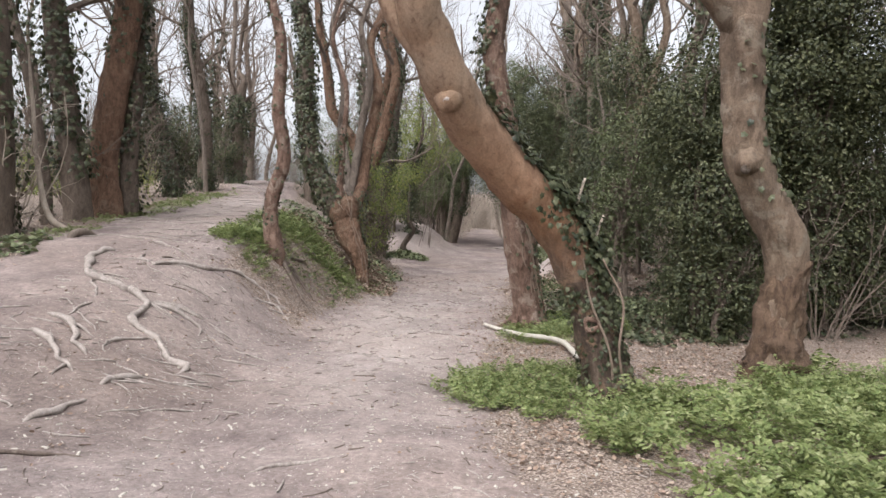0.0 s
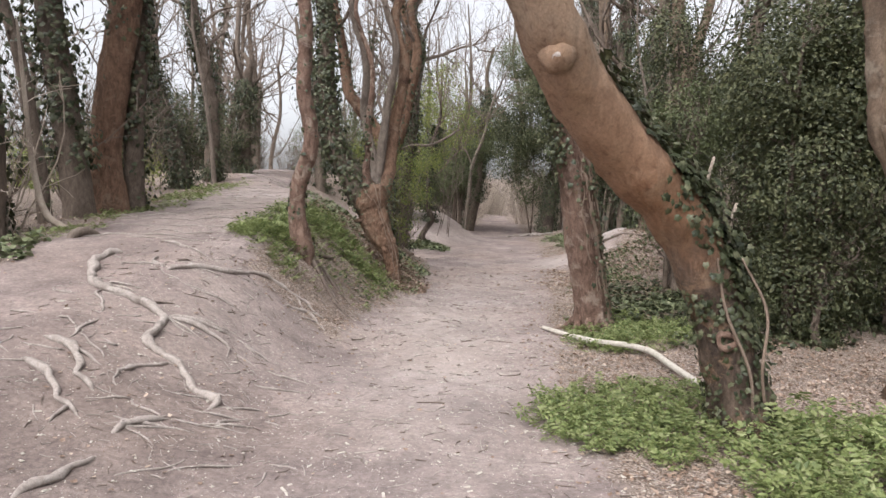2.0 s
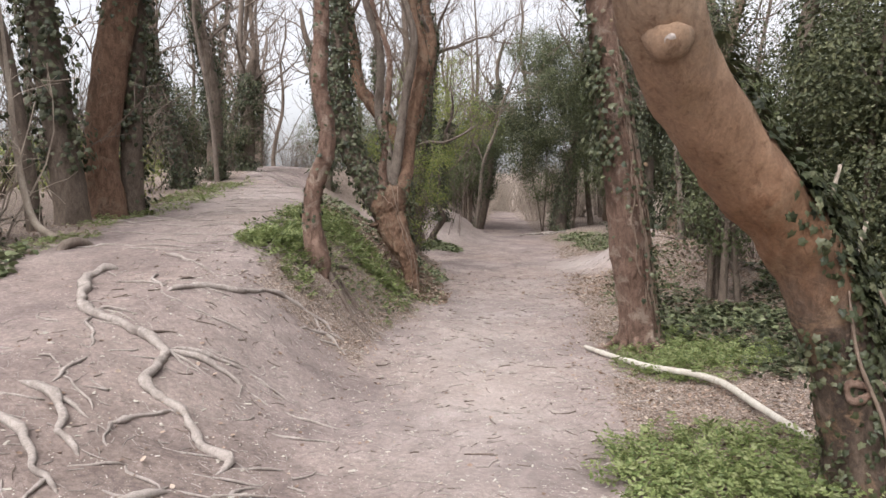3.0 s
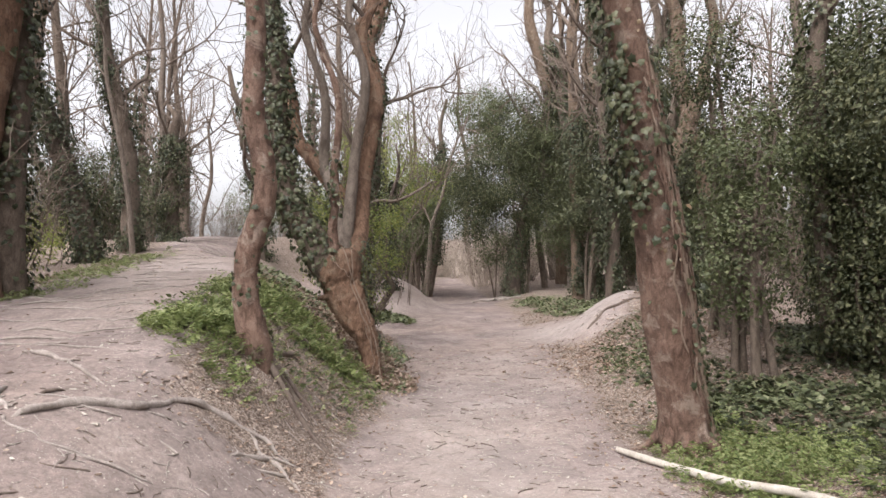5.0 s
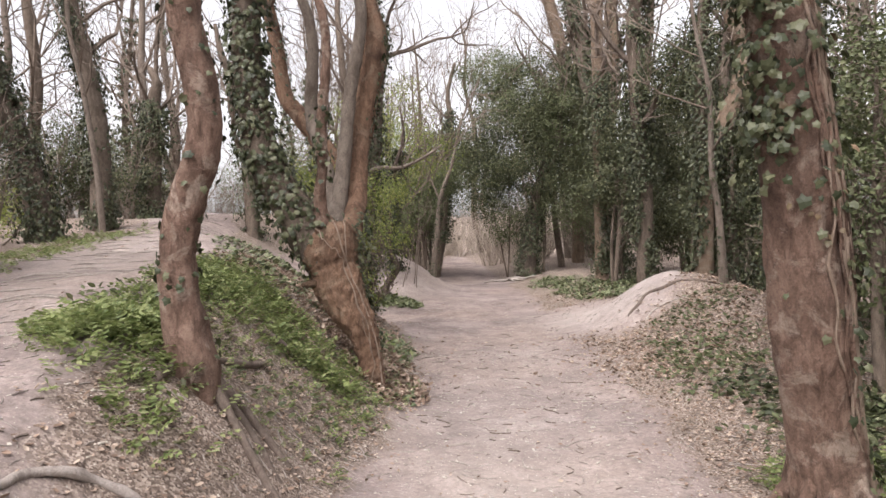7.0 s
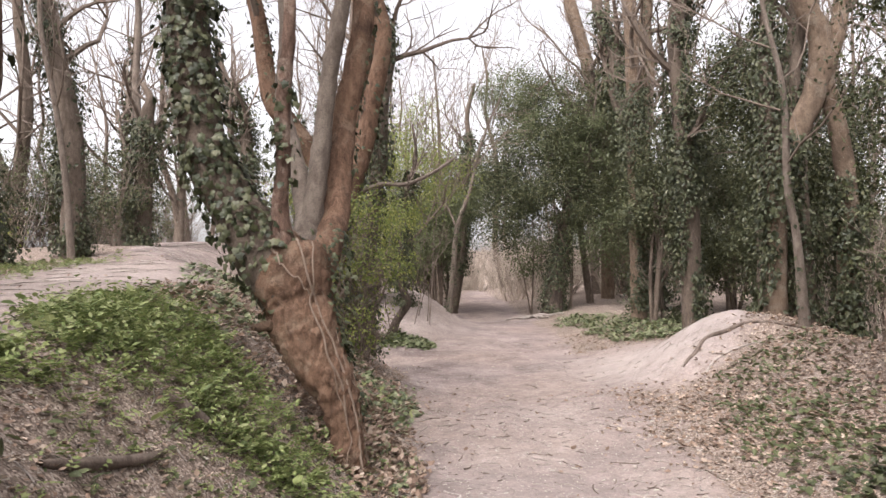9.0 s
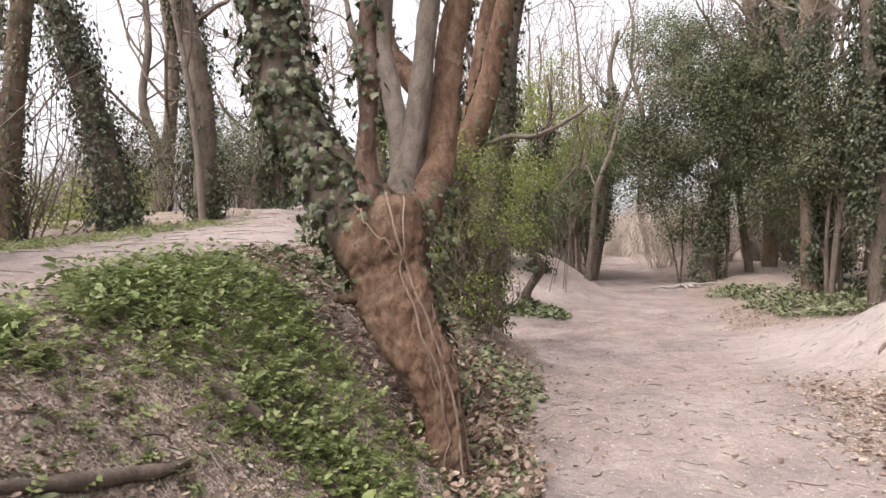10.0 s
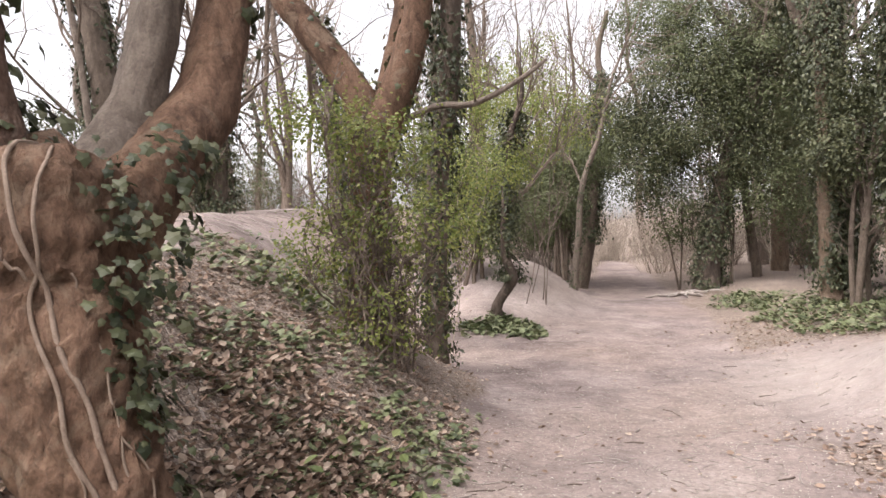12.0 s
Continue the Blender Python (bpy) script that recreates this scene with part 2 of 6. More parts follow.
def value_noise(x, y):
    xi, yi = np.floor(x).astype(int), np.floor(y).astype(int)
    u, v = x - xi, y - yi
    u, v = u * u * (3 - 2 * u), v * v * (3 - 2 * v)
    a, b = LATTICE[xi % 64, yi % 64], LATTICE[(xi + 1) % 64, yi % 64]
    c, d = LATTICE[xi % 64, (yi + 1) % 64], LATTICE[(xi + 1) % 64, (yi + 1) % 64]
    return (a + (b - a) * u) * (1 - v) + (c + (d - c) * u) * v - 0.5


def fbm(x, y, octaves=4):
    return sum(value_noise(x * 2.03 ** k + 17 * k, y * 2.03 ** k + 31 * k) * 0.5 ** k for k in range(octaves))


def along(y, *p):
    """A value that changes gently with the distance walked, between given (y, value) pairs."""
    ys, vs = [a for a, b in p], [b for a, b in p]
    return (np.interp(y - 0.6, ys, vs) + np.interp(y, ys, vs) + np.interp(y + 0.6, ys, vs)) / 3


def ease(t):
    t = np.clip(t, 0, 1)
    return t * t * (3 - 2 * t)


def bell(x, y, cx, cy, rx, ry):
    return np.exp(-((x - cx) / rx) ** 2 - ((y - cy) / ry) ** 2)


def path_left(y):
    return along(y, (-5, -1.8), (5, -1.55), (7, -1.5), (9.5, -1.45), (11, -1.3), (12.5, -0.95), (14.5, -0.85), (17, -0.85), (18.6, -1.0), (20.3, -1.9), (25, -2.1), (29, -1.2), (32, 0.9), (45, 2.1), (80, 4))


def path_right(y):
    return along(y, (-5, 1.2), (3, 0.6), (5, 0.3), (7, 0.25), (9.5, 0.65), (11.5, 0.95), (13, 1.15), (16, 1.5), (20, 2), (25, 2.45), (32, 2.75), (45, 3.3), (80, 5))


def upper_path(y):
    return along(y, (3, -3.2), (8, -3.8), (12, -4.4), (16, -4.7), (20, -5.3), (25, -6.3), (30, -7.6), (40, -11))


def height(x, y):
    """The ground: a level trodden path, a bank up to a second path, a low mound and the wood's floor."""
    x, y = np.asarray(x, float), np.asarray(y, float)
    top = along(y, (-5, 0), (3, 0.15), (6, 0.55), (9, 0.95), (12, 1.3), (16, 1.55), (20, 1.9), (25, 2.4), (30, 2.75), (40, 2.8), (60, 2.5))
    width = along(y, (3, 2.8), (6, 2.4), (8, 1.9), (9, 1.5), (11, 1.9), (13, 2.1), (16, 2.8), (20, 3.6), (24, 5))
    z = along(y, (21, 0), (32, 0.35), (45, 0.65), (80, 0.8))
    z = z + (top - z) * ease((path_left(y) - x) / width)
    z = z + 0.3 * bell(x, y, -1.75, 17.3, 0.55, 1.6) + 0.35 * bell(x, y, -1.7, 23.8, 0.6, 1.0) + 0.2 * bell(x, y, -2.4, 10.0, 0.45, 0.6)
    right = x - path_right(y)
    z = z + 0.35 * along(y, (8, 0.15), (13, 1)) * ease(right / 2.5)
    z = z + 0.62 * bell(x, y, 3.6, 16.6, 1.15, 2.4) + 0.22 * bell(x, y, 3.1, 17.5, 0.8, 1.1)
    z = z + 0.95 * np.exp(-(((x + 1.6) / 1.75) ** 2 + ((y - 27.4) / 2.4) ** 2) ** 2)
    z = z - 0.13 * ease((16.5 - 0.45 * np.abs(x - 2.85) - y) / 0.2) * bell(x, y, 2.9, 16.1, 0.8, 0.8)
    z = z - 0.9 * ease((-x - 9) / 14)
    z = z + 5.0 * ease((np.hypot(x, y - 15) - 55) / 70)
    z = z + 0.10 * fbm(x * 0.55, y * 0.55) + 0.035 * fbm(x * 2.3 + 5, y * 2.3) + 0.012 * fbm(x * 9, y * 9 + 3, 3)
    return z


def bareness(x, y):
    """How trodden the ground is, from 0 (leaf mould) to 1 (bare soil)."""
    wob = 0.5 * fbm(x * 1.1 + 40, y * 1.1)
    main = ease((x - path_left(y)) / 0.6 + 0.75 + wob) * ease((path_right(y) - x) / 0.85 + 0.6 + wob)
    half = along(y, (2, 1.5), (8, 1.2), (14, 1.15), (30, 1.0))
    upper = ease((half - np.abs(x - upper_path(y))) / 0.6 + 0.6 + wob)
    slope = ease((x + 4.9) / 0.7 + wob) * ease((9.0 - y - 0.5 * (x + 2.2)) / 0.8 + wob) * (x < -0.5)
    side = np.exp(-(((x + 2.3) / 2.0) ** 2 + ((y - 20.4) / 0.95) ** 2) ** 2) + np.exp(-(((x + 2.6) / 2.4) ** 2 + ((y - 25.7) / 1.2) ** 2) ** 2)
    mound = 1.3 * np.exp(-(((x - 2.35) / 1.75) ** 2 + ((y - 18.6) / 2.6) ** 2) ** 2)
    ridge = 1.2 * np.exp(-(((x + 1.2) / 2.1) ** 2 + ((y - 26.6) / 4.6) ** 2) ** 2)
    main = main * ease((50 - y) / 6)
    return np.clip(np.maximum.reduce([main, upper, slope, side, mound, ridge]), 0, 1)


def rest(x, y, lift=0.0):
    return float(height(x, y)) + lift


def unit(v):
    return v / np.maximum(np.linalg.norm(v, axis=-1, keepdims=True), 1e-9)


def smooth_line(rows, step=0.1):
    """Catmull-Rom through rows of (x, y, z, radius)."""
    p = np.asarray(rows, float)
    p = np.vstack([2 * p[0] - p[1], p, 2 * p[-1] - p[-2]])
    out = []
    for a, b, c, d in zip(p, p[1:], p[2:], p[3:]):
        n = max(2, int(np.linalg.norm((c - b)[:3]) / step))
        t = np.linspace(0, 1, n, endpoint=False)[:, None]
        out.append(0.5 * (2 * b + (c - a) * t + (2 * a - 5 * b + 4 * c - d) * t ** 2 + (3 * b - a - 3 * c + d) * t ** 3))
    q = np.vstack(out + [p[-2:-1]])
    q[:, 3] = np.maximum(q[:, 3], 0.002)
    return q


def frames_of(q):
    tan = unit(np.gradient(q[:, :3], axis=0))
    ref = np.array([0.0, 1.0, 0.0]) if abs(tan[0, 1]) < 0.9 else np.array([1.0, 0.0, 0.0])
    us = []
    for t in tan:
        ref = ref - t * (ref @ t)
        ref = ref / np.linalg.norm(ref)
        us.append(ref)
    us = np.array(us)
    return tan, us, np.cross(tan, us)


def tube(q, sides=8, rough=0.0, freq=5.0, seed=0, flutes=0.0, cap=True, fine=0.0):
    """A tapering limb round the line q, with knobbly bark where rough is set."""
    tan, u, w = frames_of(q)
    ang = np.linspace(0, 2 * np.pi, sides, endpoint=False)
    around = u[:, None] * np.cos(ang)[None, :, None] + w[:, None] * np.sin(ang)[None, :, None]
    r = np.repeat(q[:, 3:4], sides, 1)
    if rough or flutes:
        c = q[:, None, :3] + around * r[..., None]
        n1 = np.array([[noise.noise(Vector(pt * freq) + Vector((seed, 0, 0))) for pt in ring] for ring in c])
        n2 = np.array([[noise.noise(Vector((pt[0] * freq * 3, pt[1] * freq * 3, pt[2] * freq * 1.2)) + Vector((seed, 9, 0))) for pt in ring] for ring in c])
        if fine:
            r = r + fine * np.array([[noise.noise(Vector((pt[0] * 22, pt[1] * 22, pt[2] * 30)) + Vector((seed, 3, 0))) + 0.6 * noise.noise(Vector(pt * 55)) for pt in ring] for ring in c])
        r = r * (1 + rough * n1 + 0.45 * rough * n2 + flutes * np.cos(3 * ang + seed)[None] + 0.6 * flutes * np.cos(5 * ang + 2 * seed)[None])
    v = (q[:, None, :3] + around * r[..., None]).reshape(-1, 3)
    i = np.arange(len(q) - 1)[:, None] * sides
    j = np.arange(sides)[None]
    f = np.stack([i + j, i + (j + 1) % sides, i + sides + (j + 1) % sides, i + sides + j], -1).reshape(-1, 4)
    if cap:
        v = np.vstack([v, q[-1, :3] + tan[-1] * q[-1, 3] * 0.6])
        k, b = len(v) - 1, (len(q) - 1) * sides
        f = np.vstack([tris(f), [[b + a, b + (a + 1) % sides, k] for a in range(sides)]])
    return v, f


def tris(f):
    """Quads (also those with a doubled corner) as triangles."""
    f = np.asarray(f)
    if f.shape[1] == 3:
        return f
    a, b = f[:, [0, 1, 2]], f[:, [0, 2, 3]]
    return np.vstack([a, b[b[:, 1] != b[:, 2]]])


def thin_tube(p, r0, r1, sides):
    n = len(p)
    q = np.column_stack([p, np.linspace(r0, r1, n)])
    v, f = tube(q, sides, cap=False)
    return v, tris(f)


# leaf shapes: points with the stalk at the origin and the tip at y = 1, and their triangles
def fan(outline, lift):
    v = np.array([(0, 0.38, lift)] + [(x, y, z) for x, y, z in outline])
    n = len(outline)
    return v, np.array([(0, 1 + k, 1 + (k + 1) % n) for k in range(n)])


IVY_LEAF = fan([(0, 0, 0), (0.36, -0.16, -0.05), (0.36, 0.16, 0), (0.52, 0.36, -0.07), (0.3, 0.58, 0), (0, 1, -0.1), (-0.3, 0.58, 0), (-0.52, 0.36, -0.07), (-0.36, 0.16, 0), (-0.36, -0.16, -0.05)], 0.07)
OVAL_LEAF = fan([(0, 0, 0), (0.3, 0.35, 0.05), (0.2, 0.75, 0.02), (0, 1, -0.1), (-0.2, 0.75, 0.02), (-0.3, 0.35, 0.05)], -0.05)
SMALL_LEAF = (np.array([(0, 0, 0), (0.34, 0.45, 0.08), (0, 1, -0.08), (-0.34, 0.45, 0.08)]), np.array([(0, 1, 2), (0, 2, 3)]))
CURLED_LEAF = (np.array([(0, 0, 0.05), (0.38, 0.3, 0.2), (0.1, 0.5, 0), (0.2, 0.85, 0.15), (0, 1, 0.22), (-0.3, 0.7, 0.16), (-0.36, 0.3, 0.1)]), np.array([(0, 1, 2), (1, 3, 2), (2, 3, 4), (2, 4, 5), (2, 5, 6), (0, 2, 6)]))


def pinnate(pairs):
    vs, fs = [], []
    for k in range(pairs):
        y = 0.25 + 0.6 * k / max(1, pairs - 1)
        s = 0.42 * (1 - 0.45 * k / pairs)
        for side in (-1, 1):
            n = len(vs)
            vs += [(0, y, 0), (side * s * 0.55, y - 0.04, 0.03), (side * s, y + 0.17, -0.06), (side * s * 0.5, y + 0.2, 0.02)]
            fs += [(n, n + 1, n + 2), (n, n + 2, n + 3)]
    n = len(vs)
    vs += [(0, 0.82, 0), (0.14, 0.95, 0.02), (0, 1.15, -0.05), (-0.14, 0.95, 0.02), (0.015, 0, 0), (-0.015, 0, 0)]
    fs += [(n, n + 1, n + 2), (n, n + 2, n + 3), (n + 4, n, n + 5)]
    return np.array(vs), np.array(fs)


HERB_LEAF = pinnate(3)


def scatter(shape, pos, nrm, tip, size):
    """Many leaves of one shape: where, which way they face, which way they point, how long."""
    v, f = shape
    n = unit(nrm)
    t = unit(tip - n * np.sum(tip * n, 1, keepdims=True))
    s = np.cross(t, n)
    k = np.asarray(size)[:, None, None]
    out = pos[:, None] + k * (v[None, :, 0:1] * s[:, None] + v[None, :, 1:2] * t[:, None] + v[None, :, 2:3] * n[:, None])
    faces = f[None] + (np.arange(len(pos)) * len(v))[:, None, None]
    return out.reshape(-1, 3), faces.reshape(-1, 3)


def ivy_round(q, n, shape, size, spread=0.08, low=0.0, high=1.0, side=None, seed=1, patchy=0.0, tight=-1.0):
    """Ivy leaves that hang round the limb q between the shares low and high of it; side: the way on which they crowd."""
    rng = np.random.default_rng(seed)
    tan, u, w = frames_of(q)
    s = rng.uniform(low, high, n * 3)
    a = rng.uniform(0, 2 * np.pi, n * 3)
    if patchy:
        keep = fbm(s * 9 + seed, a * 0.9 + seed * 3) + 0.25 > patchy * rng.random(len(s))
        s, a = s[keep], a[keep]
    i = np.clip((s * (len(q) - 1)).astype(int), 0, len(q) - 1)
    out = u[i] * np.cos(a)[:, None] + w[i] * np.sin(a)[:, None]
    if side is not None:
        keep = out @ unit(np.array(side, float)) > rng.uniform(tight, 0.75, len(out))
        i, out = i[keep], out[keep]
    i, out = i[:n], out[:n]
    n = len(i)
    pos = q[i, :3] + out * (q[i, 3:4] + np.abs(rng.normal(0, spread, (n, 1))) + 0.008) + tan[i] * rng.uniform(-0.06, 0.06, (n, 1))
    nrm = out + rng.normal(0, 0.38, (n, 3)) + (0, 0, 0.35)
    tip = rng.normal(0, 0.5, (n, 3)) + (0, 0, -0.8)
    return scatter(shape, pos, nrm, tip, size * rng.uniform(0.55, 1.25, n))


def grow(start, way, length, r, rng, wander=0.18, up=0.12, segs=6):
    pts, d, p = [np.array(start, float)], unit(np.array(way, float)), np.array(start, float)
    for _ in range(segs):
        d = unit(d + rng.normal(0, wander, 3) + np.array((0, 0, up)))
        p = p + d * length / segs
        pts.append(p)
    return np.array(pts)


def crown(q, rng, low, limbs, reach, r_share=0.5, second=6, third=3, bias=None, up=0.12, thin=1.0):
    """Bare limbs, branches and twigs that leave the trunk line q above the share low of it."""
    out = []
    for k in range(limbs):
        i = int((low + (1 - low) * (k + rng.random()) / limbs) * (len(q) - 1))
        i = min(i, len(q) - 1)
        a = rng.uniform(0, 2 * np.pi) + k * 2.4
        way = np.array((np.cos(a), np.sin(a), rng.uniform(0.35, 1.3)))
        if bias is not None:
            way = way + np.array(bias)
        r = max(0.012, q[i, 3] * r_share * rng.uniform(0.6, 1.0))
        l1 = reach * rng.uniform(0.55, 1.1)
        limb = grow(q[i, :3], way, l1, r, rng, up=up)
        out.append(thin_tube(limb, r, r * 0.3, 5))
        for _ in range(second):
            j = rng.integers(1, len(limb))
            b = grow(limb[j], (limb[j] - limb[j - 1]) / (l1 / 6) + rng.normal(0, 0.7, 3), l1 * rng.uniform(0.3, 0.65), 0, rng, 0.22, up, 5)
            rb = max(0.007, r * 0.42) * thin
            out.append(thin_tube(b, rb, rb * 0.4, 3))
            for _ in range(third):
                m = rng.integers(1, len(b))
                c = grow(b[m], unit(b[m] - b[m - 1]) + rng.normal(0, 0.6, 3), l1 * rng.uniform(0.14, 0.36), 0, rng, 0.25, up * 0.5, 3)
                out.append(thin_tube(c, max(0.0055, rb * 0.5), 0.004, 3))
    return join(out)


def leafy(blobs, rng, clumps, each, shape, size, spread=0.22, hang=0.5):
    """Foliage: clumps of leaves through a few rounded masses, with gaps between them."""
    b = np.asarray(blobs, float)
    share = np.cbrt(b[:, 3] * b[:, 4] * b[:, 5]) ** 2
    which = rng.choice(len(b), clumps, p=share / share.sum())
    d = unit(rng.normal(0, 1, (clumps, 3))) * rng.uniform(0.35, 1.0, (clumps, 1)) ** 0.45 * rng.uniform(0.8, 1.12, (clumps, 1))
    centre = b[which, :3] + d * b[which, 3:6]
    size_of = rng.uniform(0.5, 1.3, clumps)
    idx = np.repeat(np.arange(clumps), each)
    off = rng.normal(0, 1, (len(idx), 3)) * spread * size_of[idx][:, None] * (1, 1, 0.7)
    pos = centre[idx] + off
    out = unit(d[idx] * 0.8 + off * 1.5 + (0, 0, 0.5))
    nrm = out + rng.normal(0, 0.5, pos.shape)
    tip = out * 0.6 + rng.normal(0, 0.6, pos.shape) + (0, 0, -hang)
    return scatter(shape, pos, nrm, tip, size * rng.uniform(0.6, 1.3, len(pos)))


def in_patches(rng, n, ellipses, ragged=0.75):
    """Points on the ground inside a few ragged ellipses (x, y, rx, ry)."""
    e = np.asarray(ellipses, float)
    area = e[:, 2] * e[:, 3]
    w = rng.choice(len(e), n * 2, p=area / area.sum())
    a, r = rng.uniform(0, 2 * np.pi, n * 2), np.sqrt(rng.random(n * 2))
    x, y = e[w, 0] + e[w, 2] * r * np.cos(a), e[w, 1] + e[w, 3] * r * np.sin(a)
    keep = r + ragged * fbm(x * 1.7 + 3, y * 1.7) * 1.6 + 0.25 * fbm(x * 6, y * 6) + rng.normal(0, 0.13, len(x)) < 0.9
    x, y = x[keep][:n], y[keep][:n]
    return x, y


def single_leaves(parent, q, n, size, seed, low, high, side, tight=0.1, spread=0.05, mat=None, name="ivy_leaf"):
    """Ivy leaves that can be told apart: objects of their own on one shared mesh, under the part they grow on."""
    rng = np.random.default_rng(seed)
    top = parent
    while top.parent:
        top = top.parent
    origin = np.array(top.location)
    tan, u, w = frames_of(q)
    me = mesh_of(name, IVY_LEAF[0], IVY_LEAF[1], mat or IVY)
    made = 0
    while made < n:
        i = int(rng.uniform(low, high) * (len(q) - 1))
        a = rng.uniform(0, 2 * np.pi)
        out = u[i] * np.cos(a) + w[i] * np.sin(a)
        if out @ unit(np.array(side, float)) < rng.uniform(tight, 0.8):
            continue
        p = q[i, :3] + out * (q[i, 3] + 0.012 + abs(rng.normal(0, spread))) - origin
        nrm = unit(out + rng.normal(0, 0.35, 3) + (0, 0, 0.3))
        tip = rng.normal(0, 0.45, 3) + (0, 0, -0.9)
        tip = unit(tip - nrm * (tip @ nrm))
        s = np.cross(tip, nrm)
        k = size * rng.uniform(0.65, 1.25)
        ob = new(name, me)
        ob.parent = parent
        ob.matrix_basis = Matrix(((s[0] * k, tip[0] * k, nrm[0] * k, p[0]), (s[1] * k, tip[1] * k, nrm[1] * k, p[1]), (s[2] * k, tip[2] * k, nrm[2] * k, p[2]), (0, 0, 0, 1)))
        made += 1


def ring(centre, facing, radius, thick, seed=0):
    """A callused ring, as bark leaves round a healed wound."""
    d = unit(np.array(facing, float))
    a = unit(np.cross(d, (0.1, 0.2, 1.0)))
    b = np.cross(d, a)
    rows = [(*(np.array(centre) + (a * math.cos(t) + b * math.sin(t) * 0.85) * radius * (1 + 0.12 * math.sin(3 * t + seed))), thick * (1 + 0.3 * math.sin(2 * t + seed))) for t in np.linspace(0, 2 * math.pi, 13)]
    return tube(smooth_line(rows, 0.02), 9, 0.2, 14, seed, cap=False)


# ---- the ground: one sheet, fine near the walk and coarse towards the horizon ----
def spread_out(fine_from, fine_to, step, far):
    mid = np.arange(fine_from, fine_to, step)
    g, d = [], step
    edge = 0.0
    while edge < far:
        d *= 1.18
        edge += d
        g.append(edge)
    g = np.array(g)
    return np.concatenate([fine_from - g[::-1], mid, fine_to + g])


def build_ground():
    xs, ys = spread_out(-6.5, 6.0, 0.065, 900), spread_out(0.5, 22.0, 0.07, 900)
    gx, gy = np.meshgrid(xs, ys)
    x, y = gx.ravel(), gy.ravel()
    z = height(x, y)
    w, h = len(xs), len(ys)
    i = (np.arange(h - 1)[:, None] * w + np.arange(w - 1)[None]).ravel()
    f = np.stack([i, i + 1, i + w + 1, i + w], -1)
    me = mesh_of("ground", np.column_stack([x, y, z]), f, GROUND, True)
    near = (np.abs(x) < 40) & (np.abs(y) < 60)
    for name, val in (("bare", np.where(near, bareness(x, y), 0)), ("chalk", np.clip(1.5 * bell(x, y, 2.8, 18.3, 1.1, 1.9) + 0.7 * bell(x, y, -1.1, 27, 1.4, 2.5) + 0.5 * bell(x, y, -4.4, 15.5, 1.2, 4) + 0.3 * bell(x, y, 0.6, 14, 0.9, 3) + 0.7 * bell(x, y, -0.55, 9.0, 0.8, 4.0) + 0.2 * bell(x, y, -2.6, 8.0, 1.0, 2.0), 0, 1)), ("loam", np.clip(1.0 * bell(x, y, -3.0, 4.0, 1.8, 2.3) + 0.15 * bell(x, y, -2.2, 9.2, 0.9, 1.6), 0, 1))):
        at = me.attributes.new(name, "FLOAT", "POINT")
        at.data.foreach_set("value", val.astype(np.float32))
    tagged(new("ground", me), "trodden pinkish grey soil path between banks of leaf mould", "ground", kind="structure")


build_ground()


# ---- trees ----
def extended(rows, height_to, lean=(0, 0), taper=0.35):
    """Carry a trunk on upwards past its last row."""
    rows = [tuple(r) for r in rows]
    x, y, z, r = rows[-1]
    n = max(2, int((height_to - z) / 0.9))
    for k in range(1, n + 1):
        s = k / n
        rows.append((x + lean[0] * s + 0.12 * math.sin(3.1 * k + x), y + lean[1] * s + 0.1 * math.cos(2.3 * k), z + (height_to - z) * s, r * (1 - s * (1 - taper))))
    return rows


def rooted(rows, depth=0.25, flare=1.45):
    """Start a trunk below the soil, a little wider at the foot."""
    x, y, z, r = rows[0]
    g = rest(x, y)
    first = (x, y, g - depth, r * flare)
    second = (x, y, g + 0.05, r * 1.15)
    return [first, second] + [t for t in rows if t[2] > g + 0.15]


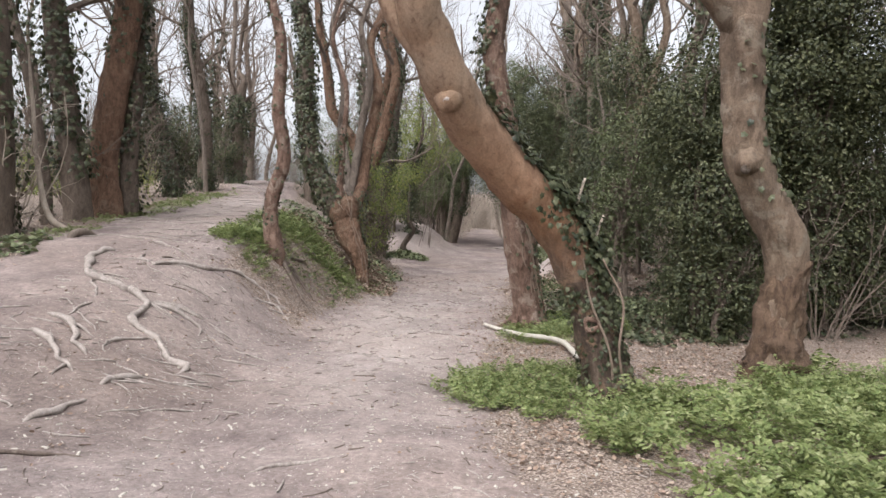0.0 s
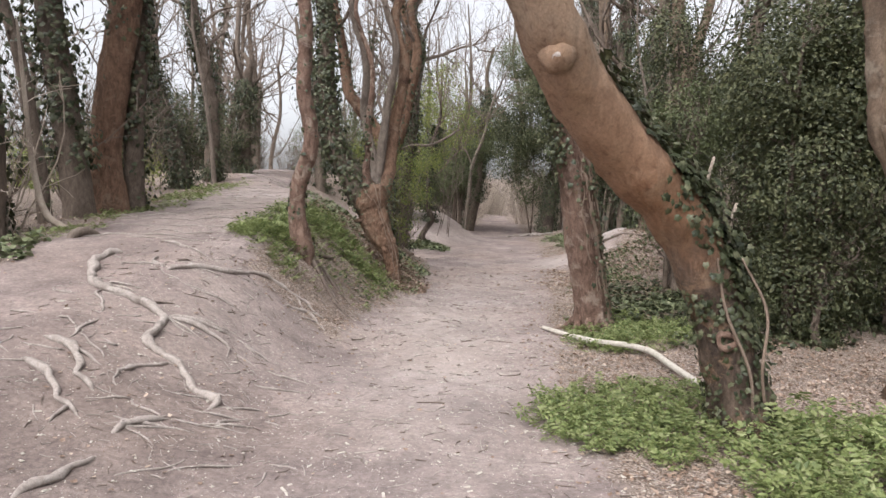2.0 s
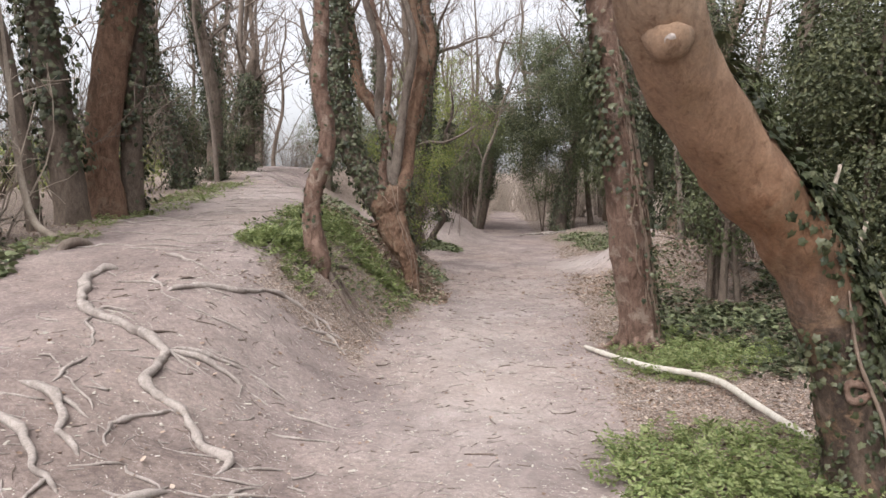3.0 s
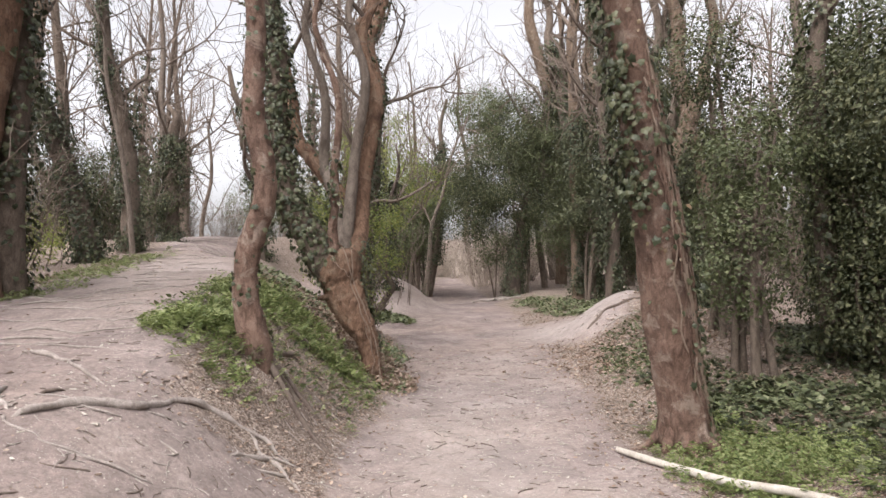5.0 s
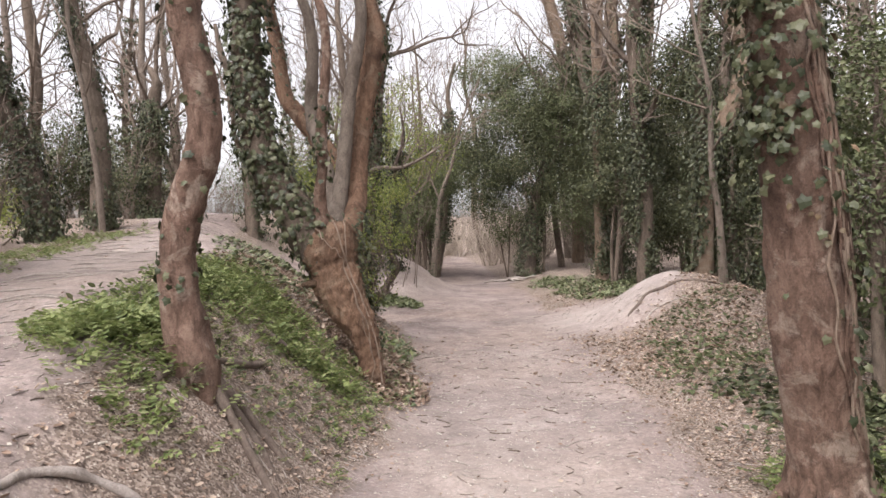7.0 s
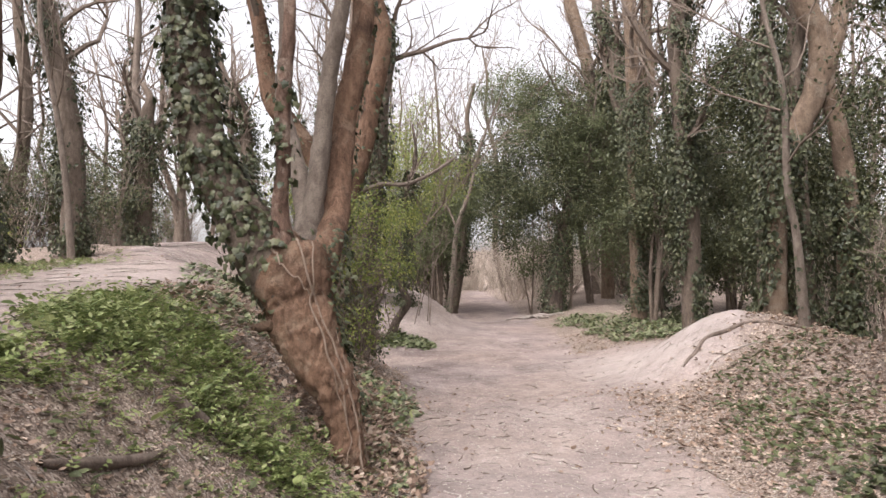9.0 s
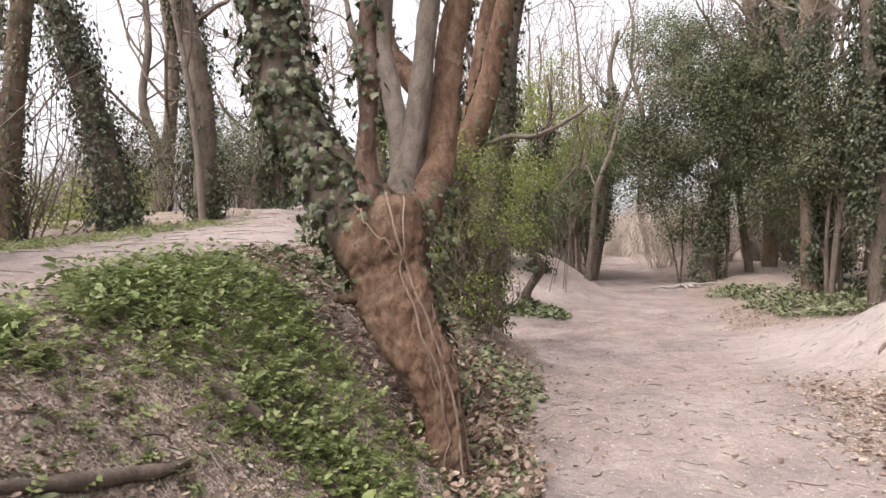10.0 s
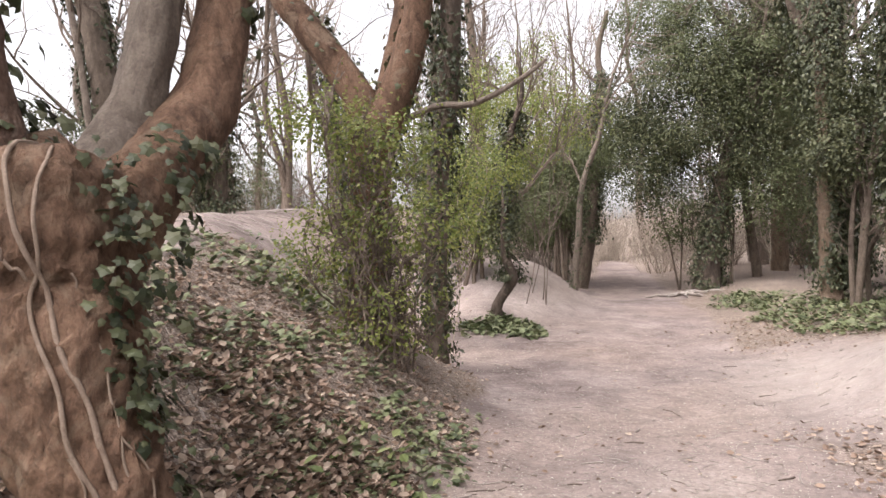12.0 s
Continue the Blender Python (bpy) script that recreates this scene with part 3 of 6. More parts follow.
def bent_tree():
    """The large leaning trunk with a sawn knob, bare rust bark above and ivy below."""
    rows = [(1.46, 5.85, 0.0, 0.2), (1.36, 5.85, 0.46, 0.186), (1.21, 5.82, 0.94, 0.178), (0.94, 5.75, 1.45, 0.188), (0.6, 5.6, 1.78, 0.192), (0.24, 5.4, 2.15, 0.19), (0.01, 5.2, 2.47, 0.184), (-0.15, 5.05, 2.8, 0.165), (-0.23, 4.95, 3.0, 0.159)]
    t = thing("tree", (1.46, 5.85, rest(1.46, 5.85)), "leaning tree with smooth rust-brown bark and ivy on its foot", "tree")
    q = smooth_line(rooted(extended(rows, 8.0, (-0.9, -0.4))), 0.06)
    trunk = part("trunk", *tube(q, 48, 0.13, 4.5, 3, 0.03, fine=0.011), BARK_RUST, t, "smooth rust-brown trunk above a rough dark foot", True)
    limb = smooth_line([(-0.06, 5.12, 2.55, 0.1), (-0.3, 5.1, 2.8, 0.082), (-0.44, 5.1, 3.04, 0.078), (-0.7, 5.1, 3.9, 0.07), (-1.0, 5.2, 5.5, 0.045)], 0.08)
    part("limb", *tube(limb, 14, 0.08, 5, 1), BARK_RUST, t, "", True)
    # a healed knob where a limb was cut
    knob = smooth_line([(0.04, 5.2, 2.38, 0.13), (0.02, 5.107, 2.345, 0.108), (0.012, 5.06, 2.327, 0.086), (0.008, 5.033, 2.319, 0.066), (0.006, 5.02, 2.314, 0.035)], 0.02)
    part("knob", *tube(knob, 18, 0.14, 12, 2, fine=0.006), BARK_RUST, trunk, "healed knob of a cut limb", True)
    part("knob_scar", *tube(smooth_line([(0.01, 5.07, 2.34, 0.034), (0.003, 5.02, 2.325, 0.03), (0.002, 5.014, 2.322, 0.018)], 0.012), 14, 0.4, 20, 4), ROOT, trunk, "pale scar on the knob", True)
    part("scar", *ring((1.24, 5.645, 0.66), (-0.15, -1, 0.1), 0.055, 0.02, 4), BARK_RED, trunk, "pale ring of a healed wound", True)
    part("crown", *crown(q, RNG, 0.6, 9, 2.4), TWIG, t, kind="stuff")
    li = smooth_line(rows[:5], 0.05)
    part("ivy", *join([ivy_round(li, 900, IVY_LEAF, 0.042, 0.02, 0.0, 0.9, (0.9, -0.25, 0.3), 11, tight=-0.1), ivy_round(li, 420, IVY_LEAF, 0.04, 0.018, 0.0, 0.55, (-0.9, -0.5, 0.0), 14, 0.6, tight=0.0),
                       ivy_round(li, 620, IVY_LEAF, 0.058, 0.07, 0.5, 0.95, (0.8, 0.1, 0.9), 12, tight=0.1),
                       ivy_round(smooth_line(rows[3:7], 0.05), 420, IVY_LEAF, 0.055, 0.045, 0.0, 0.85, (0.55, 0.35, 1.0), 15, tight=0.45)]), IVY, t, "dark ivy leaves", kind="stuff")
    single_leaves(trunk, li, 160, 0.05, 13, 0.55, 1.0, (0.7, -0.2, 0.8), -0.1, 0.05)
    for k, (dx, dz) in enumerate(((0.16, 0.55), (-0.1, 0.7))):
        s = smooth_line([(1.5 + dx * 0.4, 5.7, 0.05, 0.012), (1.42 + dx * 0.3, 5.62, 0.45, 0.011), (1.32 + dx, 5.62, 0.85, 0.01), (1.2 + dx * 0.6, 5.6, 1.2, 0.007)], 0.05)
        part("ivy_stem", *tube(s, 6, 0.1, 9, k), VINE, t, "", True)
    for x, y, z, l in ((1.08, 5.78, 1.5, 0.35), (1.25, 5.8, 1.25, 0.3)):
        s = smooth_line([(x, y, z, 0.014), (x + 0.03, y - 0.02, z + l * 0.5, 0.012), (x + 0.08, y, z + l, 0.01)], 0.05)
        part("shoot", *tube(s, 6), TWIG_PALE, t, "pale dead shoot", True)


def ivied_trunk_tree():
    """The upright trunk by the path whose ivy stems climb over peeling reddish bark."""
    rows = [(1.26, 9.74, 0.1, 0.192), (1.2, 9.7, 0.5, 0.19), (1.11, 9.63, 0.95, 0.196), (1.04, 9.56, 1.35, 0.198), (0.96, 9.48, 1.75, 0.192), (0.88, 9.42, 2.15, 0.18), (0.81, 9.36, 2.5, 0.165), (0.77, 9.33, 2.75, 0.158)]
    t = thing("tree", (1.26, 9.74, rest(1.26, 9.74)), "upright tree with reddish peeling bark and climbing ivy", "tree")
    q = smooth_line(rooted(extended(rows, 8.5, (-0.6, -0.3)), flare=1.3), 0.06)
    trunk = part("trunk", *tube(q, 40, 0.12, 5.0, 9, 0.04, fine=0.012), BARK_RED, t, "reddish brown peeling trunk", True)
    part("crown", *crown(q, RNG, 0.55, 9, 2.6), TWIG, t, kind="stuff")
    tan, u, w = frames_of(q)
    for k in range(9):
        a0, turn = 3.3 + k * 0.42, RNG.uniform(-0.9, 0.9)
        pts = []
        for i in range(2, min(len(q), 58), 4):
            s = i / 58
            a = a0 + turn * s + 0.25 * math.sin(6 * s + k)
            d = u[i] * math.cos(a) + w[i] * math.sin(a)
            pts.append((*(q[i, :3] + d * q[i, 3] * 1.03), 0.019 * (1.1 - 0.5 * s)))
        part("ivy_stem", *tube(smooth_line(pts, 0.07), 6, 0.2, 8, k), VINE if k % 3 else BARK_RED, t, "", True)
    for k in range(13):
        # thin brown climbers tangled over the side that faces the path
        a0, sway = RNG.uniform(-0.75, 0.5), RNG.uniform(0.15, 0.4)
        lo, up = int(RNG.uniform(8, 22)), int(RNG.uniform(40, 60))
        pts = []
        for i in range(lo, min(up, len(q) - 1), 2):
            a = a0 + sway * math.sin(0.2 * i + k) + 0.1 * math.sin(0.9 * i + 2 * k)
            d = np.array((math.cos(a - 0.75), math.sin(a - 0.75), 0.0))
            pts.append((*(q[i, :3] + d * (q[i, 3] * 1.06 + 0.006)), RNG.uniform(0.006, 0.011)))
        part("ivy_stem", *tube(smooth_line(pts, 0.05), 6, 0.2, 12, k), BARK_RED if k % 2 else VINE, t, "", True)
    for k, a in enumerate((3.6, 4.3, 5.0, 5.7, 2.9)):
        x, y, l = 1.26 + 0.19 * math.cos(a), 9.74 + 0.19 * math.sin(a), 0.24 + 0.07 * (k % 3)
        rows2 = [(x - 0.06 * math.cos(a), y - 0.06 * math.sin(a), rest(x, y, 0.26), 0.05), (x + 0.04 * math.cos(a), y + 0.04 * math.sin(a), rest(x, y, 0.1), 0.045), (x + l * 0.5 * math.cos(a + 0.3), y + l * 0.5 * math.sin(a + 0.3), rest(x, y, 0.015), 0.035), (x + l * math.cos(a + 0.2), y + l * math.sin(a + 0.2), rest(x, y, -0.05), 0.02)]
        part("root", *tube(smooth_line(rows2, 0.04), 10, 0.3, 9, k), BARK_RED, t, "", True)
    n = len(q)
    hi = q[int(n * 0.16):int(n * 0.66)]
    part("ivy", *join([ivy_round(hi, 1900, IVY_LEAF, 0.055, 0.07, 0.2, 1.0, (-0.95, -0.1, 0.1), 21, 0.7, tight=0.1), ivy_round(hi, 260, IVY_LEAF, 0.05, 0.04, 0.05, 0.3, (-0.9, -0.5, 0.1), 25, 0.8, tight=0.2),
                       ivy_round(q[:int(n * 0.5)], 900, IVY_LEAF, 0.045, 0.03, 0.0, 0.8, (1.0, 0.15, 0.0), 22, tight=0.1)]), IVY, t, "glossy ivy leaves", kind="stuff")
    single_leaves(trunk, hi, 190, 0.062, 24, 0.14, 1.0, (-0.95, -0.35, 0), 0.1, 0.08)
    single_leaves(trunk, q[:int(n * 0.5)], 60, 0.055, 26, 0.1, 0.75, (0.75, -0.7, 0), 0.45, 0.05)
    part("dry_ivy", *ivy_round(hi, 130, IVY_LEAF, 0.042, 0.03, 0.05, 0.9, (0.1, -1, 0), 23, 0.5, tight=0.2), IVY_DRY, t, "russet ivy leaves", kind="stuff")


def knotted_tree():
    rows = [(3.14, 6.4, 0.1, 0.255), (3.13, 6.4, 0.4, 0.22), (3.14, 6.4, 0.69, 0.19), (3.19, 6.4, 1.08, 0.175), (3.13, 6.4, 1.42, 0.2), (2.92, 6.4, 1.77, 0.19), (2.77, 6.4, 2.1, 0.188), (2.71, 6.4, 2.5, 0.18), (2.68, 6.4, 2.9, 0.184), (2.65, 6.4, 3.35, 0.195)]
    t = thing("tree", (3.14, 6.4, rest(3.14, 6.4)), "tan barked tree with a round knot and hollowed foot", "tree")
    q = smooth_line(rooted(rows, flare=1.15), 0.05)
    trunk = part("trunk", *tube(q, 44, 0.13, 4.0, 15, 0.06, fine=0.014), BARK_TAN, t, "tan trunk, rotten at the foot", True)
    part("knot", *tube(smooth_line([(2.74, 6.33, 2.09, 0.15), (2.7, 6.24, 2.06, 0.13), (2.68, 6.18, 2.04, 0.07)], 0.03), 20, 0.3, 11, 3), BARK_TAN, trunk, "round callused knot", True)
    # solid plug in dark bark; its colour stands for the shade inside a hole
    part("knot_hole", *tube(smooth_line([(2.66, 6.2, 2.01, 0.045), (2.65, 6.165, 2.0, 0.04), (2.65, 6.16, 2.0, 0.012)], 0.01), 12, 0.2, 14, 5), BARK_DARK, trunk, "dark hole", True)
    f1 = smooth_line(extended([(2.66, 6.4, 3.25, 0.17), (2.42, 6.35, 3.5, 0.125), (2.2, 6.3, 3.75, 0.11)], 7.5, (-0.8, 0)), 0.1)
    f2 = smooth_line(extended([(2.66, 6.4, 3.25, 0.19), (2.72, 6.4, 3.6, 0.16), (2.77, 6.4, 3.95, 0.14)], 8.5, (0.5, 0)), 0.1)
    for k, q2 in enumerate((f1, f2)):
        limb = part("limb", *tube(q2, 16, 0.1, 5, k), BARK_TAN, t, "", True)
        part("twig_mass", *crown(q2, RNG, 0.35, 6, 2.2), TWIG, limb, kind="stuff")
    part("rotten_foot", *tube(smooth_line(rooted([(3.14, 6.38, 0.1, 0.26), (3.13, 6.38, 0.4, 0.228), (3.14, 6.385, 0.69, 0.2), (3.185, 6.39, 1.0, 0.184), (3.19, 6.395, 1.2, 0.165)], flare=1.2), 0.04), 44, 0.2, 5, 15, 0.07, fine=0.03), BARK_ROT, t, "dark rotten wood at the foot", True)
    part("ivy", *ivy_round(q, 160, IVY_LEAF, 0.07, 0.03, 0.55, 1.0, (1, 0.4, 0), 31), IVY, t, "a few ivy leaves", kind="stuff")


def slim_tree():
    rows = [(-2.38, 9.9, 0.7, 0.125), (-2.42, 9.9, 1.03, 0.112), (-2.44, 9.9, 1.38, 0.107), (-2.4, 9.87, 1.75, 0.1), (-2.26, 9.83, 2.14, 0.092), (-2.26, 9.79, 2.46, 0.092), (-2.31, 9.76, 2.74, 0.09), (-2.33, 9.74, 2.9, 0.088)]
    t = thing("tree", (-2.38, 9.9, rest(-2.38, 9.9)), "slim crooked tree with reddish brown bark on the bank", "tree")
    q = smooth_line(rooted(extended(rows, 7.5, (-0.3, 0.2)), flare=1.3), 0.05)
    part("trunk", *tube(q, 28, 0.16, 7.0, 19, 0.05, fine=0.008), BARK_RED, t, "reddish brown crooked trunk", True)
    part("crown", *crown(q, RNG, 0.5, 8, 2.0), TWIG, t, kind="stuff")
    part("ivy", *ivy_round(q, 240, IVY_LEAF, 0.045, 0.02, 0.02, 0.55, None, 33), IVY, t, "small dark ivy leaves", kind="stuff")
    for k, pts in enumerate((((-2.3, 9.92, 0.15), (-2.12, 9.8, 0.03), (-1.9, 9.62, 0.0), (-1.68, 9.5, -0.08)), ((-2.28, 9.98, 0.1), (-2.05, 10.05, 0.02), (-1.8, 10.0, -0.08)), ((-2.42, 9.9, 0.08), (-2.5, 9.6, 0.0), (-2.42, 9.35, -0.08)), ((-2.3, 9.95, 0.06), (-2.1, 9.95, 0.0), (-1.9, 9.8, -0.08)))):
        rows2 = [(x, y, rest(x, y, 0.01 + z * 0.4), 0.036 - 0.008 * i) for i, (x, y, z) in enumerate(pts)]
        part("root", *tube(smooth_line(rows2, 0.05), 8, 0.3, 8, k), ROOT_DARK, t, "dark surface root", True)


def stool_tree():
    """The thick old stool that forks into four stems, with bare ivy stems over its front."""
    body = [(-1.46, 12.88, 0.42, 0.118), (-1.5, 12.89, 0.62, 0.135), (-1.57, 12.9, 0.8, 0.172), (-1.67, 12.92, 0.97, 0.212), (-1.75, 12.95, 1.16, 0.24), (-1.81, 13.0, 1.36, 0.258), (-1.85, 13.0, 1.56, 0.298), (-1.87, 13.03, 1.7, 0.275), (-1.88, 13.05, 1.78, 0.19), (-1.86, 13.06, 1.86, 0.07)]
    t = thing("tree", (-1.5, 12.9, rest(-1.5, 12.9)), "old many-stemmed tree with a thick reddish brown stool", "tree")
    q = smooth_line(rooted(body, 0.3, 1.3), 0.026)
    trunk = part("trunk", *tube(q, 72, 0.11, 3.4, 25, 0.05, fine=0.028), BARK_STUMP, t, "thick reddish brown stool", True)
    stems = {
        "ivied": (extended([(-1.83, 13.0, 1.28, 0.19), (-1.94, 13.0, 1.52, 0.235), (-2.07, 13.0, 1.74, 0.225), (-2.18, 13.0, 1.92, 0.2), (-2.3, 13.0, 2.11, 0.176), (-2.45, 13.0, 2.4, 0.165), (-2.53, 13.0, 2.76, 0.155), (-2.58, 13.0, 3.17, 0.15), (-2.61, 13.0, 3.5, 0.148)], 9.0, (-0.3, 0.2)), BARK_DARK),
        "slim": (extended([(-1.85, 12.98, 1.42, 0.15), (-1.9, 12.9, 1.68, 0.12), (-1.91, 12.89, 1.88, 0.078), (-1.91, 12.85, 2.1, 0.058), (-1.88, 12.8, 2.35, 0.053), (-1.87, 12.75, 2.75, 0.05)], 6.5, (-0.2, -0.1)), BARK_RED),
        "grey": (extended([(-1.82, 13.05, 1.45, 0.16), (-1.8, 13.18, 1.7, 0.13), (-1.8, 13.34, 1.92, 0.095), (-1.84, 13.52, 2.14, 0.082), (-1.93, 13.75, 2.48, 0.078), (-2.03, 13.95, 2.81, 0.076), (-2.1, 14.1, 3.1, 0.074)], 8.0, (-0.4, 0.3)), BARK_GREY),
        "stout": (extended([(-1.79, 13.05, 1.36, 0.15), (-1.7, 13.2, 1.66, 0.16), (-1.63, 13.42, 1.9, 0.132), (-1.58, 13.58, 2.12, 0.118), (-1.56, 13.66, 2.42, 0.108), (-1.53, 13.7, 2.72, 0.104), (-1.51, 13.72, 2.95, 0.102)], 8.5, (0.3, 0.3)), BARK_STUMP),
        "back": (extended([(-1.85, 13.25, 1.6, 0.12), (-1.75, 13.4, 2.1, 0.085), (-1.68, 13.5, 2.7, 0.075), (-1.62, 13.5, 3.2, 0.07)], 8.0, (0.1, 0.4)), BARK_GREY),
    }
    for k, (key, (rows, mat)) in enumerate(stems.items()):
        line = smooth_line(rows, 0.06)
        stem = part("stem", *tube(line, 30, 0.13, 5, 30 + k, 0.03, fine=0.01), mat, t, {"ivied": "thick stem under ivy", "slim": "slim reddish stem", "grey": "smooth grey stem", "stout": "stout red-brown stem", "back": "grey stem"}[key], True)
        part("twig_mass", *crown(line, RNG, 0.5, 7, 2.3), TWIG, stem, kind="stuff")
        if key == "ivied":
            part("ivy", *ivy_round(line, 4200, IVY_LEAF, 0.06, 0.05, 0.05, 0.95, None, 41), IVY, stem, "dense ivy leaves", kind="stuff")
            single_leaves(stem, line, 240, 0.056, 46, 0.06, 0.45, (0.5, -0.9, 0), -0.1, 0.07)
        if key == "stout":
            part("ivy", *ivy_round(line, 420, IVY_LEAF, 0.05, 0.02, 0.0, 0.6, (1, 0.2, 0), 42, 0.4, tight=0.3), IVY, stem, "small ivy leaves", kind="stuff")
        if key == "slim":
            part("ivy", *ivy_round(line, 70, IVY_LEAF, 0.06, 0.03, 0.16, 0.3, None, 43), IVY, stem, "a tuft of ivy", kind="stuff")
    part("ivy", *join([ivy_round(q, 620, IVY_LEAF, 0.042, 0.03, 0.3, 1.0, (0.97, 0.25, 0), 44, 0.4, tight=0.6), ivy_round(smooth_line([(-1.62, 12.98, 1.3, 0.16), (-1.62, 13.1, 1.6, 0.15), (-1.6, 13.3, 1.85, 0.13)], 0.04), 150, IVY_LEAF, 0.042, 0.03, 0, 1, (0.9, -0.4, 0.2), 47, tight=0.4), ivy_round(q, 130, IVY_LEAF, 0.06, 0.03, 0.75, 1.0, (-0.9, 0.1, 0), 45, tight=0.4)]), IVY, t, "ivy leaves along the edge", kind="stuff")
    # bare ivy stems on the front
    tan, u, w = frames_of(q)
    front = unit(np.array((0.5, -0.9, 0.0)))
    for k, (a0, a1, lo, hi, r) in enumerate(((-0.3, 0.02, 0.08, 0.99, 0.0095), (0.08, -0.12, 0.3, 0.97, 0.0075), (0.62, 0.03, 0.97, 0.78, 0.0065), (-0.45, -0.25, 0.35, 0.78, 0.004), (0.25, 0.05, 0.12, 0.5, 0.0045), (-0.5, -0.42, 0.15, 0.5, 0.004))):
        pts = []
        for s in np.linspace(0, 1, 26):
            i = int((lo + (hi - lo) * s) * (len(q) - 1))
            a = a0 + (a1 - a0) * s + 0.06 * math.sin(9 * s + k * 2) + 0.03 * math.sin(22 * s + k)
            d = front - tan[i] * (front @ tan[i])
            d = unit(d)
            e = np.cross(tan[i], d)
            way = d * math.cos(a * 1.6) - e * math.sin(a * 1.6)
            pts.append((*(q[i, :3] + way * (q[i, 3] * 1.05 + 0.004)), r * (1.1 - 0.3 * s)))
        part("ivy_stem", *tube(smooth_line(pts, 0.04), 7, 0.15, 10, k), VINE, t, "pale bare ivy stem", True)
    part("dead_stub", *tube(smooth_line([(-1.93, 12.92, 1.2, 0.06), (-2.0, 12.86, 1.2, 0.042), (-2.05, 12.83, 1.2, 0.034), (-2.1, 12.8, 1.19, 0.024)], 0.015), 12, 0.7, 18, 3, fine=0.014), BARK_ROT, t, "dark splintered stub of a broken limb", True)
    part("burr", *tube(smooth_line([(-1.52, 12.87, 0.86, 0.11), (-1.47, 12.83, 0.84, 0.085), (-1.44, 12.8, 0.83, 0.045)], 0.02), 18, 0.35, 12, 7, fine=0.012), BARK_STUMP, trunk, "rounded burr on the flank", True)


def forked_tree():
    """The second multi-stemmed tree along the path, with a shrub round its foot."""
    body = [(-2.06, 17.6, 0.5, 0.22), (-2.06, 17.6, 1.46, 0.19), (-2.01, 17.6, 2.28, 0.21), (-1.97, 17.6, 2.75, 0.25)]
    t = thing("tree", (-2.06, 17.6, rest(-2.06, 17.6)), "forked tree with tan bark and ivy up the trunk", "tree")
    q = smooth_line(rooted(body), 0.08)
    part("trunk", *tube(q, 22, 0.12, 4, 51, 0.04), BARK_STUMP, t, "", True)
    rows = (([(-2.0, 17.6, 2.6, 0.2), (-2.1, 17.6, 2.95, 0.165), (-2.35, 17.6, 3.34, 0.15), (-2.69, 17.6, 3.8, 0.142), (-2.88, 17.6, 4.1, 0.13)], (-0.8, 0)), ([(-1.93, 17.6, 2.6, 0.2), (-1.8, 17.6, 2.85, 0.18), (-1.66, 17.6, 3.2, 0.165), (-1.54, 17.6, 3.6, 0.145), (-1.49, 17.6, 3.9, 0.135)], (0.4, 0)), ([(-1.97, 17.75, 2.6, 0.15), (-1.9, 17.8, 2.9, 0.14), (-1.73, 17.9, 3.65, 0.13), (-1.62, 18.0, 4.4, 0.12)], (0.1, 0.3)))
    for k, (r, lean) in enumerate(rows):
        line = smooth_line(extended(r, 9.0, lean), 0.1)
        stem = part("stem", *tube(line, 16, 0.09, 5, 55 + k), BARK_STUMP, t, "", True)
        part("twig_mass", *crown(line, RNG, 0.35, 7, 2.6), TWIG, stem, kind="stuff")
        part("ivy", *ivy_round(line, 500, IVY_LEAF, 0.06, 0.04, 0.0, 0.7, (0.6, 0.8, 0), 57 + k), IVY_DRY if k == 2 else IVY, stem, "", kind="stuff")
    part("ivy", *ivy_round(q, 700, IVY_LEAF, 0.06, 0.06, 0.0, 1.0, None, 56), IVY, t, "dark ivy leaves", kind="stuff")
    b = smooth_line([(-1.81, 17.6, 2.66, 0.034), (-1.37, 17.58, 2.84, 0.033), (-0.98, 17.52, 2.84, 0.029), (-0.56, 17.5, 3.03, 0.025), (-0.31, 17.5, 3.2, 0.018)], 0.06)
    limb = part("branch", *tube(b, 8, 0.12, 9, 4), BARK_GREY, t, "long bare side branch", True)
    part("twig_mass", *crown(b, RNG, 0.25, 5, 0.35, 0.4, 2, 1), TWIG, limb, kind="stuff")


def ivied_pole(name_label, rows, leaves, size, bark_mat, spread=0.09, top=9.0, lean=(0, 0), limbs=8, seed=60, low=0.03, high=0.8, dry=0.0):
    t = thing("tree", (rows[0][0], rows[0][1], rest(rows[0][0], rows[0][1])), name_label, "tree")
    q = smooth_line(rooted(extended(rows, top, lean)), 0.12)
    part("trunk", *tube(q, 16, 0.1, 4, seed, 0.03), bark_mat, t, "", True)
    part("crown", *crown(q, np.random.default_rng(seed), 0.35, limbs, 2.6), TWIG, t, kind="stuff")
    if leaves:
        part("ivy", *ivy_round(q, leaves if rows[0][1] < 15 else leaves * 4, IVY_LEAF if rows[0][1] < 15 else SMALL_LEAF, size, spread, low, high, None, seed + 1, 0.3), IVY, t, "dark ivy leaves", kind="stuff")
    return t


